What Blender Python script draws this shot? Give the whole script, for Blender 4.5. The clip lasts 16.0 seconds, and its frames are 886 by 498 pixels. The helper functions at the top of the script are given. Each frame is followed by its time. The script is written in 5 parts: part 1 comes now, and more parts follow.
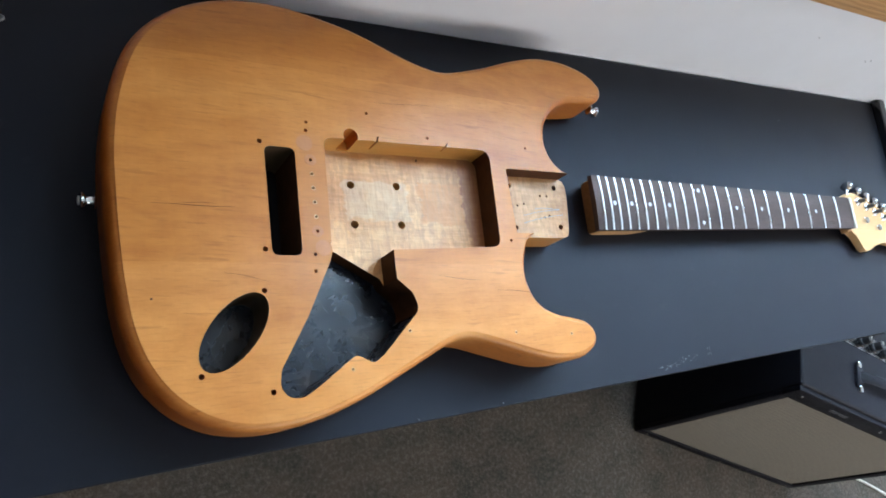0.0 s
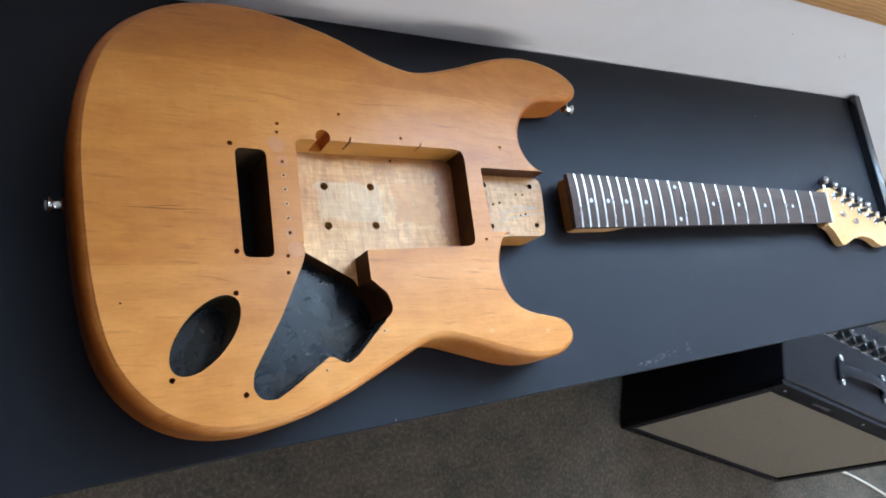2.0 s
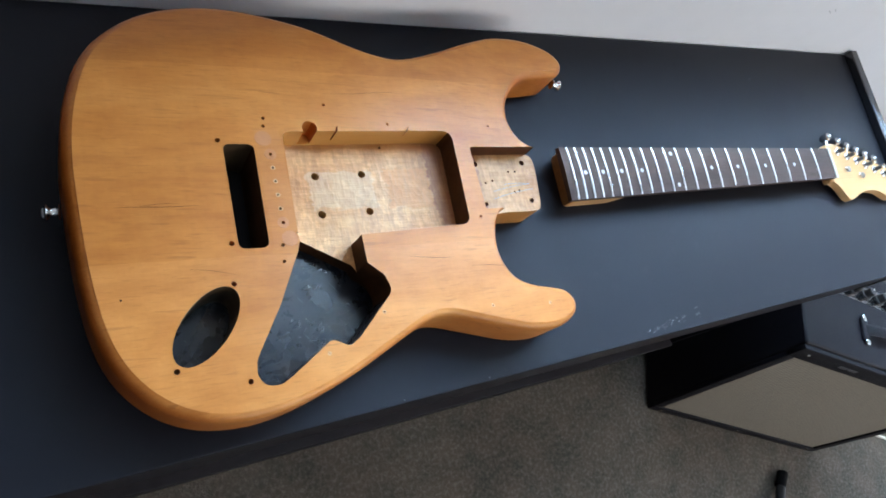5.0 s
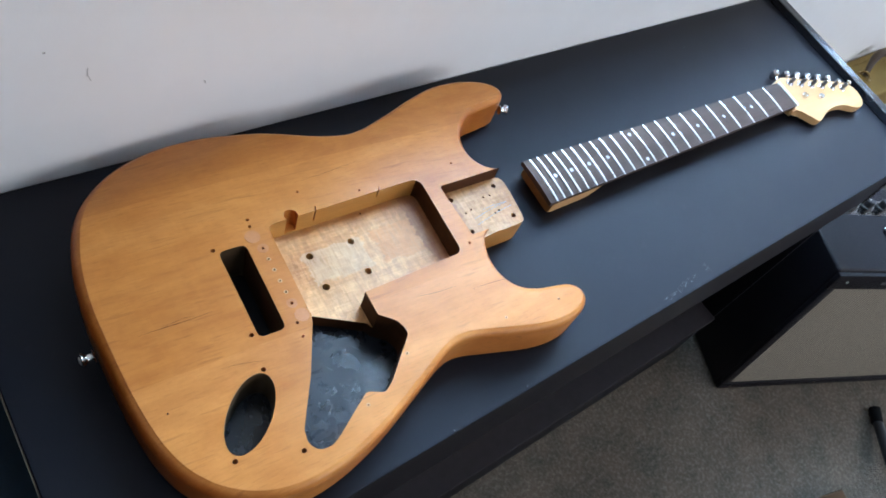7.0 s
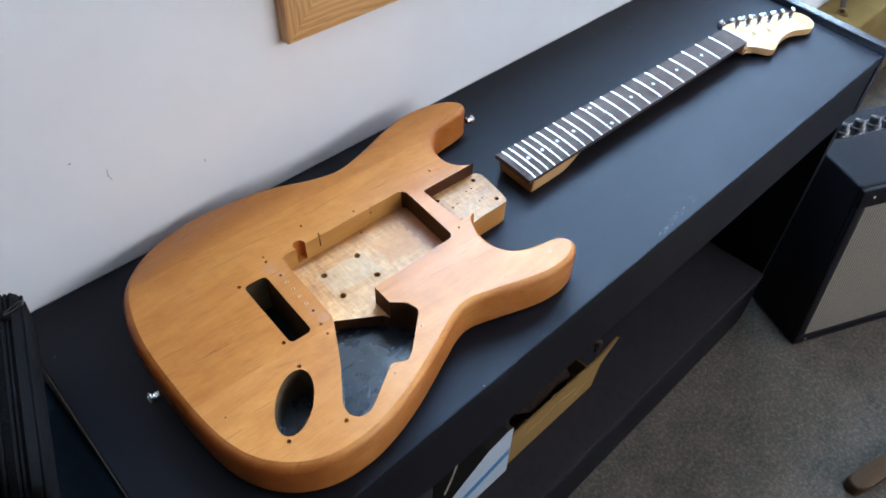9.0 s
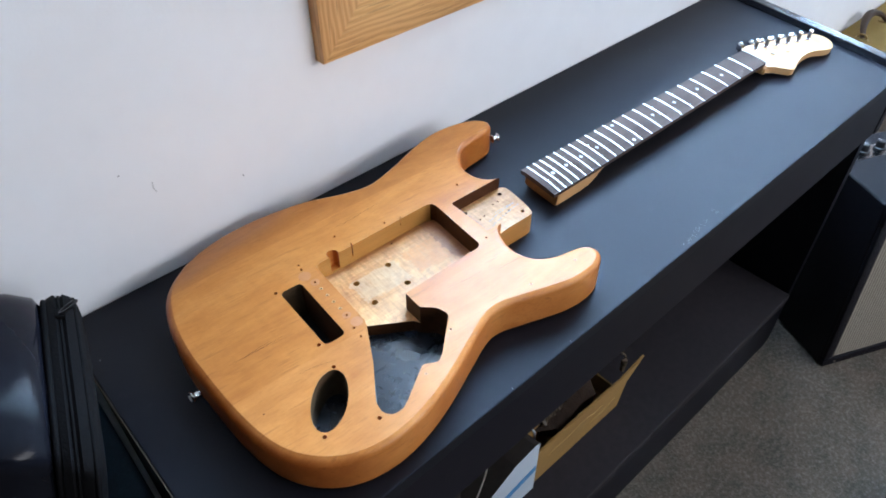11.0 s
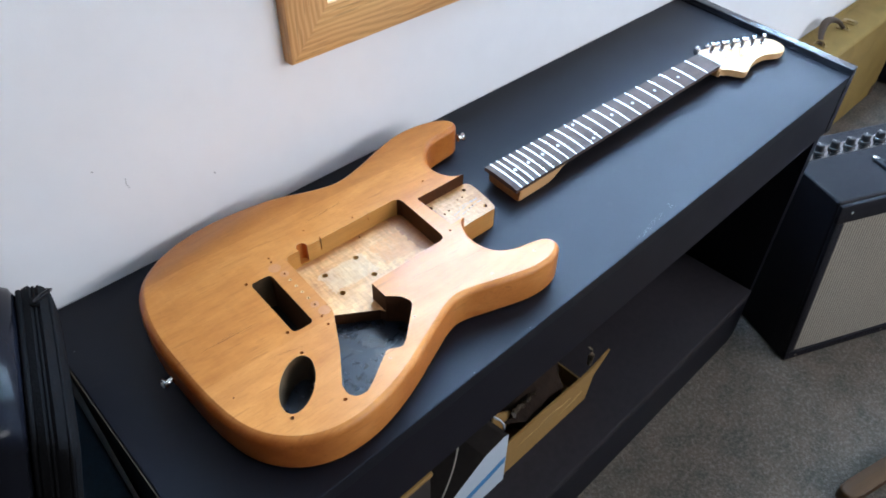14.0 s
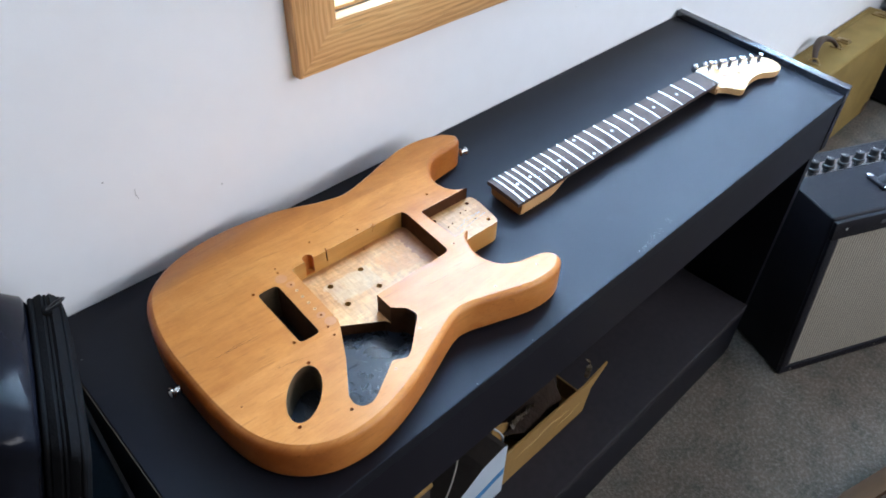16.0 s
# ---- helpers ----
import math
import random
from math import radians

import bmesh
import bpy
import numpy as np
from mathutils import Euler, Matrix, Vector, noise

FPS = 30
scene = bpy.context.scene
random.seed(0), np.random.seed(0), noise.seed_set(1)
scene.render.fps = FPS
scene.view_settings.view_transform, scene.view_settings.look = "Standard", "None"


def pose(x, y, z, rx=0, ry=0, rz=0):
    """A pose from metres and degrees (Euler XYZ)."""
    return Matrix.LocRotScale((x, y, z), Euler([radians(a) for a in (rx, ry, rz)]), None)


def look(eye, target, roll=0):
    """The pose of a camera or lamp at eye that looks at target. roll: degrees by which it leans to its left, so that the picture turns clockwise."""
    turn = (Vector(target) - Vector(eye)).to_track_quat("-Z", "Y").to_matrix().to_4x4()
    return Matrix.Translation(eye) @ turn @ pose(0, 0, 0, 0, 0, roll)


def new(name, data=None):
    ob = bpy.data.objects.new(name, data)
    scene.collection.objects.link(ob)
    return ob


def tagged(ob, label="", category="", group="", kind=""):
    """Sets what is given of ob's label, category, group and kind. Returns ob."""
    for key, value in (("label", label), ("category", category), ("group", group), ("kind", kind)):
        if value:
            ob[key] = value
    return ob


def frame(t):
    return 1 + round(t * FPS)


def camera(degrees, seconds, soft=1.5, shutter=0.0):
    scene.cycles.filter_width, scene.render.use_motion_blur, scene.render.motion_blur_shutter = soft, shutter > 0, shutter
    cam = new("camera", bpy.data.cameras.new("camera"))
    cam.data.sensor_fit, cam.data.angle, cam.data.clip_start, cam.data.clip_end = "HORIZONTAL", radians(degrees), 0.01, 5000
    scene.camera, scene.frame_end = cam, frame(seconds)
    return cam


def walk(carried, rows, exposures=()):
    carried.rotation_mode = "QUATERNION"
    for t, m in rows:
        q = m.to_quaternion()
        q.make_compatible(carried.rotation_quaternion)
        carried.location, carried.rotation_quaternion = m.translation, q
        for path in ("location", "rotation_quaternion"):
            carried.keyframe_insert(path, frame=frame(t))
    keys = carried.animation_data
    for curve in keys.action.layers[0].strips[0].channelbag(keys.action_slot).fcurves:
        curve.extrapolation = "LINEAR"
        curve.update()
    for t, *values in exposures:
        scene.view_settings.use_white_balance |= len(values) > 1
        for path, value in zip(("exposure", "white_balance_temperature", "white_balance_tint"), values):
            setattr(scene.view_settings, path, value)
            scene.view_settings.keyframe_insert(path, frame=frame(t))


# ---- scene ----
cam = camera(65.1, 16.0, soft=1.75)
PATH = [
    (0, (-0.1937, -0.1484, 0.4923), (0.3456, 0.0885, -0.3158), 59.30),
    (0.5, (-0.1908, -0.1484, 0.4932), (0.3582, 0.0938, -0.3067), 58.80),
    (1, (-0.1853, -0.1521, 0.4975), (0.3694, 0.0887, -0.2990), 58.67),
    (1.5, (-0.1864, -0.1513, 0.4980), (0.3688, 0.0867, -0.2991), 58.93),
    (2, (-0.1838, -0.1523, 0.4979), (0.3683, 0.0838, -0.3018), 58.83),
    (2.5, (-0.1821, -0.1561, 0.4967), (0.3671, 0.0803, -0.3049), 58.50),
    (3, (-0.1792, -0.1566, 0.4964), (0.3611, 0.0760, -0.3123), 58.45),
    (3.5, (-0.1753, -0.1603, 0.4981), (0.3593, 0.0759, -0.3133), 57.17),
    (4, (-0.1704, -0.1699, 0.5024), (0.3609, 0.0720, -0.3095), 54.73),
    (6.5, (-0.1737, -0.2006, 0.5109), (0.3350, 0.1079, -0.2929), 40.01),
    (7, (-0.1742, -0.2274, 0.5313), (0.3422, 0.1258, -0.2489), 26.19),
    (7.5, (-0.1783, -0.2604, 0.5379), (0.3428, 0.1367, -0.2176), 16.16),
    (8, (-0.1834, -0.3065, 0.5423), (0.3330, 0.1219, -0.1990), 9.81),
    (8.5, (-0.1877, -0.3457, 0.5420), (0.3160, 0.1184, -0.1866), 4.71),
    (9, (-0.1956, -0.3647, 0.5393), (0.2945, 0.1309, -0.1777), 1.67),
    (9.5, (-0.2075, -0.3703, 0.5336), (0.2735, 0.1502, -0.1720), 0.74),
    (12, (-0.2315, -0.3933, 0.5394), (0.2617, 0.1516, -0.1387), -0.43),
    (12.5, (-0.2385, -0.3966, 0.5362), (0.2586, 0.1435, -0.1429), 0.16),
    (13, (-0.2415, -0.4068, 0.5393), (0.2718, 0.1242, -0.1349), 0.92),
    (13.5, (-0.2350, -0.4195, 0.5438), (0.2824, 0.1080, -0.1300), 0.86),
    (14, (-0.2348, -0.4211, 0.5454), (0.2816, 0.1077, -0.1283), 0.72),
    (14.5, (-0.2419, -0.4209, 0.5447), (0.2801, 0.1089, -0.1238), 1.13),
    (15, (-0.2461, -0.4210, 0.5462), (0.2780, 0.1093, -0.1203), 1.06),
    (15.5, (-0.2483, -0.4159, 0.5503), (0.2774, 0.1132, -0.1158), 1.32),
    (16, (-0.2479, -0.4189, 0.5543), (0.2818, 0.1118, -0.1075), 1.68),
]
walk(cam, [(t, look(eye, target, roll)) for t, eye, target, roll in PATH],
     exposures=[(0.0, -0.23, 6640, 10), (4.0, -0.23, 6620, 10), (6.5, -0.13, 6310, 10), (7.5, -0.18, 6200, 10), (8.5, -0.12, 6130, 10), (9.5, 0.06, 6070, 10), (12.0, 0.16, 6080, 10), (16.0, 0.20, 6080, 10)])

# ---- light ----
world = bpy.data.worlds.new("sky")
scene.world = world
world.use_nodes = True
sky = world.node_tree.nodes.new("ShaderNodeTexSky")
sky.sky_type = "NISHITA"
sky.sun_disc = False
sky.sun_elevation = radians(38)
sky.sun_rotation = radians(20)
world.node_tree.links.new(sky.outputs[0], world.node_tree.nodes["Background"].inputs[0])
world.node_tree.nodes["Background"].inputs[1].default_value = 0.10


def area_lamp(name, eye, target, w, h, watts, colour):
    data = bpy.data.lights.new(name, "AREA")
    data.shape, data.size, data.size_y = "RECTANGLE", w, h
    data.energy, data.color = watts, colour
    ob = new(name, data)
    ob.matrix_world = look(eye, target)
    return ob


# daylight in the window over the cabinet, and in an unseen window assumed across the room
area_lamp("window_daylight", (1.272, 0.264, 0.700), (1.272, -1.0, 0.615), 1.915, 0.91, 118.0, (0.47, 0.72, 1.0))
area_lamp("room_daylight", (1.65, -2.90, 1.31), (0.9, 0.2, 0.4), 2.95, 0.80, 66.0, (1.0, 0.965, 0.955))

# ---- sizes ----
FLOOR = -0.68          # the cabinet's top is z = 0
WALL = 0.2195           # the wall behind the cabinet
FRONT = -0.1460        # the cabinet's front
LEFT, RIGHT = -0.2020, 0.952
BODY_TOP = 0.045


# ---- materials ----
def material(name, rough=0.5, metal=0.0, spec=0.5):
    m = bpy.data.materials.new(name)
    m.use_nodes = True
    t = m.node_tree
    b = t.nodes["Principled BSDF"]
    b.inputs["Roughness"].default_value = rough
    b.inputs["Metallic"].default_value = metal
    b.inputs["Specular IOR Level"].default_value = spec
    return m, t, b


def node(t, kind, **values):
    n = t.nodes.new(kind)
    for key, value in values.items():
        n.inputs[key.replace("_", " ")].default_value = value
    return n


def coords(t, scale=(1, 1, 1), turn=(0, 0, 0), source="Object"):
    c = t.nodes.new("ShaderNodeTexCoord")
    m = t.nodes.new("ShaderNodeMapping")
    m.inputs["Scale"].default_value = scale
    if any(turn):
        r = t.nodes.new("ShaderNodeMapping")
        r.inputs["Rotation"].default_value = turn
        t.links.new(c.outputs[source], r.inputs["Vector"])
        t.links.new(r.outputs["Vector"], m.inputs["Vector"])
    else:
        t.links.new(c.outputs[source], m.inputs["Vector"])
    return m.outputs["Vector"]


def noise_tex(t, vec, scale, detail=4.0, rough=0.55, distort=0.0):
    n = node(t, "ShaderNodeTexNoise", Scale=scale, Detail=detail, Roughness=rough, Distortion=distort)
    t.links.new(vec, n.inputs["Vector"])
    return n.outputs["Fac"]


def ramp(t, fac, stops):
    r = t.nodes.new("ShaderNodeValToRGB")
    els = r.color_ramp.elements
    while len(els) < len(stops):
        els.new(0.5)
    for e, (pos, col) in zip(els, stops):
        e.position = pos
        e.color = (*col, 1) if len(col) == 3 else col
    t.links.new(fac, r.inputs["Fac"])
    return r.outputs["Color"]


def mix(t, a, b, fac, mode="MIX"):
    m = t.nodes.new("ShaderNodeMix")
    m.data_type, m.blend_type = "RGBA", mode
    for sock, value in ((m.inputs["Factor"], fac), (m.inputs[6], a), (m.inputs[7], b)):
        if isinstance(value, bpy.types.NodeSocket):
            t.links.new(value, sock)
        elif isinstance(value, tuple):
            sock.default_value = (*value, 1)
        else:
            sock.default_value = value
    return m.outputs[2]


def math_node(t, op, a, b=0.0, clamp=False):
    m = t.nodes.new("ShaderNodeMath")
    m.operation, m.use_clamp = op, clamp
    for sock, value in ((m.inputs[0], a), (m.inputs[1], b)):
        if isinstance(value, bpy.types.NodeSocket):
            t.links.new(value, sock)
        else:
            sock.default_value = value
    return m.outputs[0]


def bump(t, b, height, strength, distance):
    n = node(t, "ShaderNodeBump", Strength=strength, Distance=distance)
    t.links.new(height, n.inputs["Height"])
    t.links.new(n.outputs["Normal"], b.inputs["Normal"])


def plain(name, colour, rough=0.5, metal=0.0, spec=0.5, grain=60.0, amount=0.12, relief=0.0, distance=0.001):
    """A plain surface with a little mottling at two scales."""
    m, t, b = material(name, rough, metal, spec)
    v = coords(t)
    fine, coarse = noise_tex(t, v, grain), noise_tex(t, v, grain * 0.13, 3.0)
    dark = tuple(c * (1 - amount) for c in colour)
    light = tuple(min(1.0, c * (1 + amount)) for c in colour)
    col = mix(t, ramp(t, fine, [(0.3, dark), (0.7, light)]), ramp(t, coarse, [(0.3, dark), (0.7, light)]), 0.5)
    t.links.new(col, b.inputs["Base Color"])
    r = ramp(t, coarse, [(0.3, (max(0.02, rough - 0.06),) * 3), (0.7, (min(1, rough + 0.06),) * 3)])
    t.links.new(r, b.inputs["Roughness"])
    if relief:
        bump(t, b, fine, relief, distance)
    return m


def wood(name, dark, mid, light, rough, along=(4.0, 55.0, 55.0), pores=0.25, coat=0.0, relief=0.15, spec=0.5, turn=(0, 0, 0)):
    """Wood with the grain along x: broad figure, fine fibre and short dark pores."""
    m, t, b = material(name, rough, spec=spec)
    figure = noise_tex(t, coords(t, (along[0] * 0.55, along[1] * 0.30, along[2] * 0.30), turn), 1.0, 3.0, 0.5, 0.6)
    fibre = noise_tex(t, coords(t, (along[0] * 2.2, along[1] * 9.0, along[2] * 9.0), turn), 1.0, 5.0, 0.6)
    pore = noise_tex(t, coords(t, (along[0] * 9.0, along[1] * 16.0, along[2] * 16.0), turn), 1.0, 2.0, 0.5)
    col = ramp(t, figure, [(0.28, dark), (0.5, mid), (0.72, light)])
    col = mix(t, col, ramp(t, fibre, [(0.3, dark), (0.65, light)]), 0.35)
    spots = ramp(t, pore, [(0.62, (0, 0, 0)), (0.72, (1, 1, 1))])
    col = mix(t, col, tuple(c * 0.45 for c in dark), math_node(t, "MULTIPLY", spots, pores))
    t.links.new(col, b.inputs["Base Color"])
    t.links.new(ramp(t, fibre, [(0.3, (rough - 0.05,) * 3), (0.7, (rough + 0.07,) * 3)]), b.inputs["Roughness"])
    b.inputs["Coat Weight"].default_value = coat
    b.inputs["Coat Roughness"].default_value = 0.22
    bump(t, b, fibre, relief, 0.0006)
    return m


def alder():
    """Oiled alder: boards of slightly different tone, cloudy patches, short dark flecks, cross shimmer."""
    m, t, b = material("oiled_alder", 0.36, spec=0.08)
    cloud = noise_tex(t, coords(t, (6.0, 24.0, 20.0)), 1.0, 4.0, 0.55, 1.4)
    patch = noise_tex(t, coords(t, (0.8, 1.3, 1.0)), 30.0, 6.0, 0.72)
    broad = noise_tex(t, coords(t, (0.7, 1.2, 1.0)), 8.0, 3.0, 0.6, 0.5)
    fibre = noise_tex(t, coords(t, (40.0, 420.0, 300.0)), 1.0, 4.0, 0.62)
    pore = noise_tex(t, coords(t, (70.0, 700.0, 600.0)), 1.0, 2.0, 0.5)
    tick = noise_tex(t, coords(t, (22.0, 260.0, 200.0), (0, 0, 0.06)), 1.0, 2.0, 0.5, 0.4)
    line = noise_tex(t, coords(t, (4.5, 170.0, 120.0)), 1.0, 4.0, 0.55, 0.3)
    where = noise_tex(t, coords(t, (9.0, 12.0, 12.0), (0, 0, 0.4)), 1.0, 2.0)
    col = ramp(t, cloud, [(0.30, (0.38, 0.122, 0.018)), (0.5, (0.54, 0.205, 0.040)), (0.70, (0.66, 0.290, 0.075))])
    col = mix(t, col, ramp(t, patch, [(0.3, (0.38, 0.126, 0.021)), (0.7, (0.65, 0.280, 0.070))]), 0.46)
    col = mix(t, col, ramp(t, broad, [(0.32, (0.80, 0.72, 0.62)), (0.5, (1.0, 1.0, 1.0)), (0.68, (1.10, 1.12, 1.12))]), 0.55, "MULTIPLY")
    col = mix(t, col, ramp(t, fibre, [(0.3, (0.36, 0.118, 0.018)), (0.7, (0.68, 0.280, 0.058))]), 0.15)
    col = mix(t, col, (0.22, 0.064, 0.010), math_node(t, "MULTIPLY", ramp(t, pore, [(0.58, (0, 0, 0)), (0.68, (1, 1, 1))]), 0.20))
    flecks = math_node(t, "MULTIPLY", ramp(t, tick, [(0.63, (0, 0, 0)), (0.70, (1, 1, 1))]), ramp(t, patch, [(0.40, (0.2,) * 3), (0.60, (1, 1, 1))]))
    col = mix(t, col, (0.27, 0.085, 0.016), math_node(t, "MULTIPLY", flecks, 0.50))
    streak = math_node(t, "MULTIPLY", ramp(t, line, [(0.62, (0, 0, 0)), (0.70, (1, 1, 1))]), ramp(t, where, [(0.50, (0, 0, 0)), (0.64, (1, 1, 1))]))
    col = mix(t, col, (0.28, 0.090, 0.015), math_node(t, "MULTIPLY", streak, 0.45))
    shimmer = noise_tex(t, coords(t, (210.0, 26.0, 60.0)), 1.0, 4.0, 0.65, 0.3)
    col = mix(t, col, ramp(t, shimmer, [(0.34, (0.82, 0.78, 0.74)), (0.66, (1.10, 1.10, 1.10))]), 0.15, "MULTIPLY")
    sep = t.nodes.new("ShaderNodeSeparateXYZ")
    t.links.new(coords(t), sep.inputs[0])
    y = math_node(t, "ADD", sep.outputs["Y"], math_node(t, "MULTIPLY", math_node(t, "SUBTRACT", cloud, 0.5), 0.006))
    # board tones; the paler lower board also has window sheen painted in
    for edge, factor in ((-0.052, (0.92, 0.86, 0.77)), (0.104, (0.88, 0.83, 0.76))):
        col = mix(t, col, mix(t, col, factor, 1.0, "MULTIPLY"), math_node(t, "GREATER_THAN", y, edge))
    col = mix(t, col, mix(t, col, (1.0, 0.985, 1.05), 1.0, "MULTIPLY"), math_node(t, "LESS_THAN", y, -0.052))
    # the strip that lay under the bridge plate: paler, with no oil on it
    across = math_node(t, "LESS_THAN", math_node(t, "ABSOLUTE", math_node(t, "ADD", sep.outputs["X"], -0.0005)), 0.0098)
    along = math_node(t, "LESS_THAN", math_node(t, "ABSOLUTE", sep.outputs["Y"]), 0.049)
    strip = math_node(t, "MULTIPLY", across, along)
    col = mix(t, col, (0.56, 0.24, 0.085), math_node(t, "MULTIPLY", strip, 0.12))
    # shade painted in as end grain: redder and darker where the wood faces the body's two ends
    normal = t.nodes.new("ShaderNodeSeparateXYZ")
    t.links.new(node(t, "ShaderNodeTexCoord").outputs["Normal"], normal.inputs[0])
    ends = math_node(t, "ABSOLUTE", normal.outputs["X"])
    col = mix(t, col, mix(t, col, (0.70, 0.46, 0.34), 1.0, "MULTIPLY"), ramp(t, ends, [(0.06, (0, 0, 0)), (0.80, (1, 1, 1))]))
    t.links.new(col, b.inputs["Base Color"])
    t.links.new(ramp(t, patch, [(0.3, (0.38,) * 3), (0.7, (0.54,) * 3)]), b.inputs["Roughness"])
    b.inputs["Coat Weight"].default_value = 0.47
    b.inputs["Coat Roughness"].default_value = 0.29
    bump(t, b, math_node(t, "ADD", fibre, patch), 0.14, 0.0006)
    return m


def routed(name, tone):
    """Bare routed wood: cutter chatter in small squares, pinkish and grey stains."""
    m, t, b = material(name, 0.38, spec=0.35)
    chatter = node(t, "ShaderNodeTexVoronoi", Scale=1.0)
    chatter.distance = "CHEBYCHEV"
    t.links.new(coords(t, (190.0, 150.0, 150.0)), chatter.inputs["Vector"])
    fibre = noise_tex(t, coords(t, (40.0, 380.0, 300.0)), 1.0, 4.0, 0.6)
    stain, broad = noise_tex(t, coords(t, (0.6, 1.3, 1.0)), 70.0, 5.0, 0.65, 0.3), noise_tex(t, coords(t), 15.0, 3.0)
    col = ramp(t, broad, [(0.36, (0.44, 0.185, 0.050)), (0.5, (0.62, 0.315, 0.105)), (0.64, (0.76, 0.455, 0.215))])
    col = mix(t, col, ramp(t, fibre, [(0.3, (0.42, 0.17, 0.055)), (0.7, (0.80, 0.46, 0.22))]), 0.35)
    col = mix(t, col, ramp(t, chatter.outputs["Color"], [(0.2, (0.70, 0.64, 0.60)), (0.8, (1.10, 1.06, 1.0))]), 0.45, "MULTIPLY")
    cross = noise_tex(t, coords(t, (420.0, 55.0, 300.0)), 1.0, 4.0, 0.65)
    col = mix(t, col, ramp(t, cross, [(0.36, (0.60, 0.52, 0.46)), (0.60, (1.08, 1.06, 1.04))]), 0.42, "MULTIPLY")
    col = mix(t, col, (0.30, 0.14, 0.055), math_node(t, "MULTIPLY", ramp(t, stain, [(0.54, (0, 0, 0)), (0.74, (1, 1, 1))]), 0.45))
    # a grey sanded rectangle, an orange one, and darker strips along two walls of the rout
    sep = t.nodes.new("ShaderNodeSeparateXYZ")
    t.links.new(coords(t), sep.inputs[0])
    ragged = math_node(t, "MULTIPLY", math_node(t, "SUBTRACT", stain, 0.5), 0.022)
    for cx, cy, hx, hy, tint, amount in ((0.0645, 0.008, 0.0275, 0.0165, (0.60, 0.43, 0.265), 0.54), (0.1255, 0.0085, 0.0215, 0.0180, (0.58, 0.235, 0.065), 0.74), (0.1720, 0.0, 0.0240, 0.070, (0.24, 0.080, 0.042), 0.80), (0.1000, 0.0500, 0.1000, 0.0060, (0.34, 0.135, 0.040), 0.60)):
        du = math_node(t, "ABSOLUTE", math_node(t, "ADD", sep.outputs["X"], -cx))
        dv = math_node(t, "ABSOLUTE", math_node(t, "ADD", sep.outputs["Y"], -cy))
        far = math_node(t, "MAXIMUM", math_node(t, "SUBTRACT", du, hx), math_node(t, "SUBTRACT", dv, hy))
        inside_it = ramp(t, math_node(t, "ADD", math_node(t, "MULTIPLY", math_node(t, "ADD", far, ragged), 100.0), 0.5), [(0.42, (1, 1, 1)), (0.62, (0, 0, 0))])
        broken = math_node(t, "MULTIPLY", inside_it, ramp(t, cross, [(0.30, (0.35,) * 3), (0.60, (1, 1, 1))]))
        col = mix(t, col, tint, math_node(t, "MULTIPLY", broken, amount))
    col = mix(t, col, tone, 1.0, "MULTIPLY")
    t.links.new(col, b.inputs["Base Color"])
    bump(t, b, math_node(t, "ADD", fibre, chatter.outputs["Distance"]), 0.35, 0.0008)
    return m


def oak(name, turn):
    """Varnished oak: wide flame figure from bent growth rings, long open pores, pinkish and golden bands."""
    m, t, b = material(name, 0.38, spec=0.4)
    warp = noise_tex(t, coords(t, (3.2, 14.0, 14.0), turn), 1.0, 3.0, 0.55, 0.3)
    sep = t.nodes.new("ShaderNodeSeparateXYZ")
    t.links.new(coords(t, (1, 1, 1), turn), sep.inputs[0])
    ring = math_node(t, "ADD", math_node(t, "MULTIPLY", sep.outputs["Z"], 900.0), math_node(t, "MULTIPLY", warp, 40.0))
    wave = math_node(t, "ADD", math_node(t, "MULTIPLY", math_node(t, "SINE", ring), 0.5), 0.5)
    pore = noise_tex(t, coords(t, (16.0, 620.0, 620.0), turn), 1.0, 3.0, 0.55)
    tone = noise_tex(t, coords(t, (2.0, 9.0, 9.0), turn), 1.0, 2.0)
    col = ramp(t, wave, [(0.0, (0.52, 0.262, 0.084)), (0.40, (0.66, 0.365, 0.130)), (1.0, (0.80, 0.500, 0.215))])
    col = mix(t, col, ramp(t, tone, [(0.35, (0.62, 0.330, 0.140)), (0.65, (0.80, 0.500, 0.195))]), 0.50)
    col = mix(t, col, (0.26, 0.115, 0.036), math_node(t, "MULTIPLY", ramp(t, pore, [(0.54, (0, 0, 0)), (0.66, (1, 1, 1))]), 0.50))
    t.links.new(col, b.inputs["Base Color"])
    b.inputs["Coat Weight"].default_value = 0.1
    bump(t, b, pore, 0.2, 0.0005)
    return m


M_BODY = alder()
M_RAW = routed("raw_routed_wood", (1.0, 1.0, 1.0))
M_ROUT = wood("sealed_rout_wall", (0.34, 0.155, 0.034), (0.44, 0.215, 0.050), (0.53, 0.275, 0.072), 0.38, along=(6.0, 50.0, 90.0), pores=0.3, coat=0.2)
M_POCKET = routed("aged_pocket_wood", (0.72, 0.70, 0.66))
M_MAPLE = wood("lacquered_maple", (0.56, 0.305, 0.118), (0.64, 0.372, 0.155), (0.71, 0.440, 0.205), 0.36, along=(3.0, 40.0, 40.0), pores=0.12, coat=0.15)
M_HEEL = plain("shaded_end_grain", (0.20, 0.105, 0.042), 0.6, spec=0.2, grain=220, amount=0.3, relief=0.2)
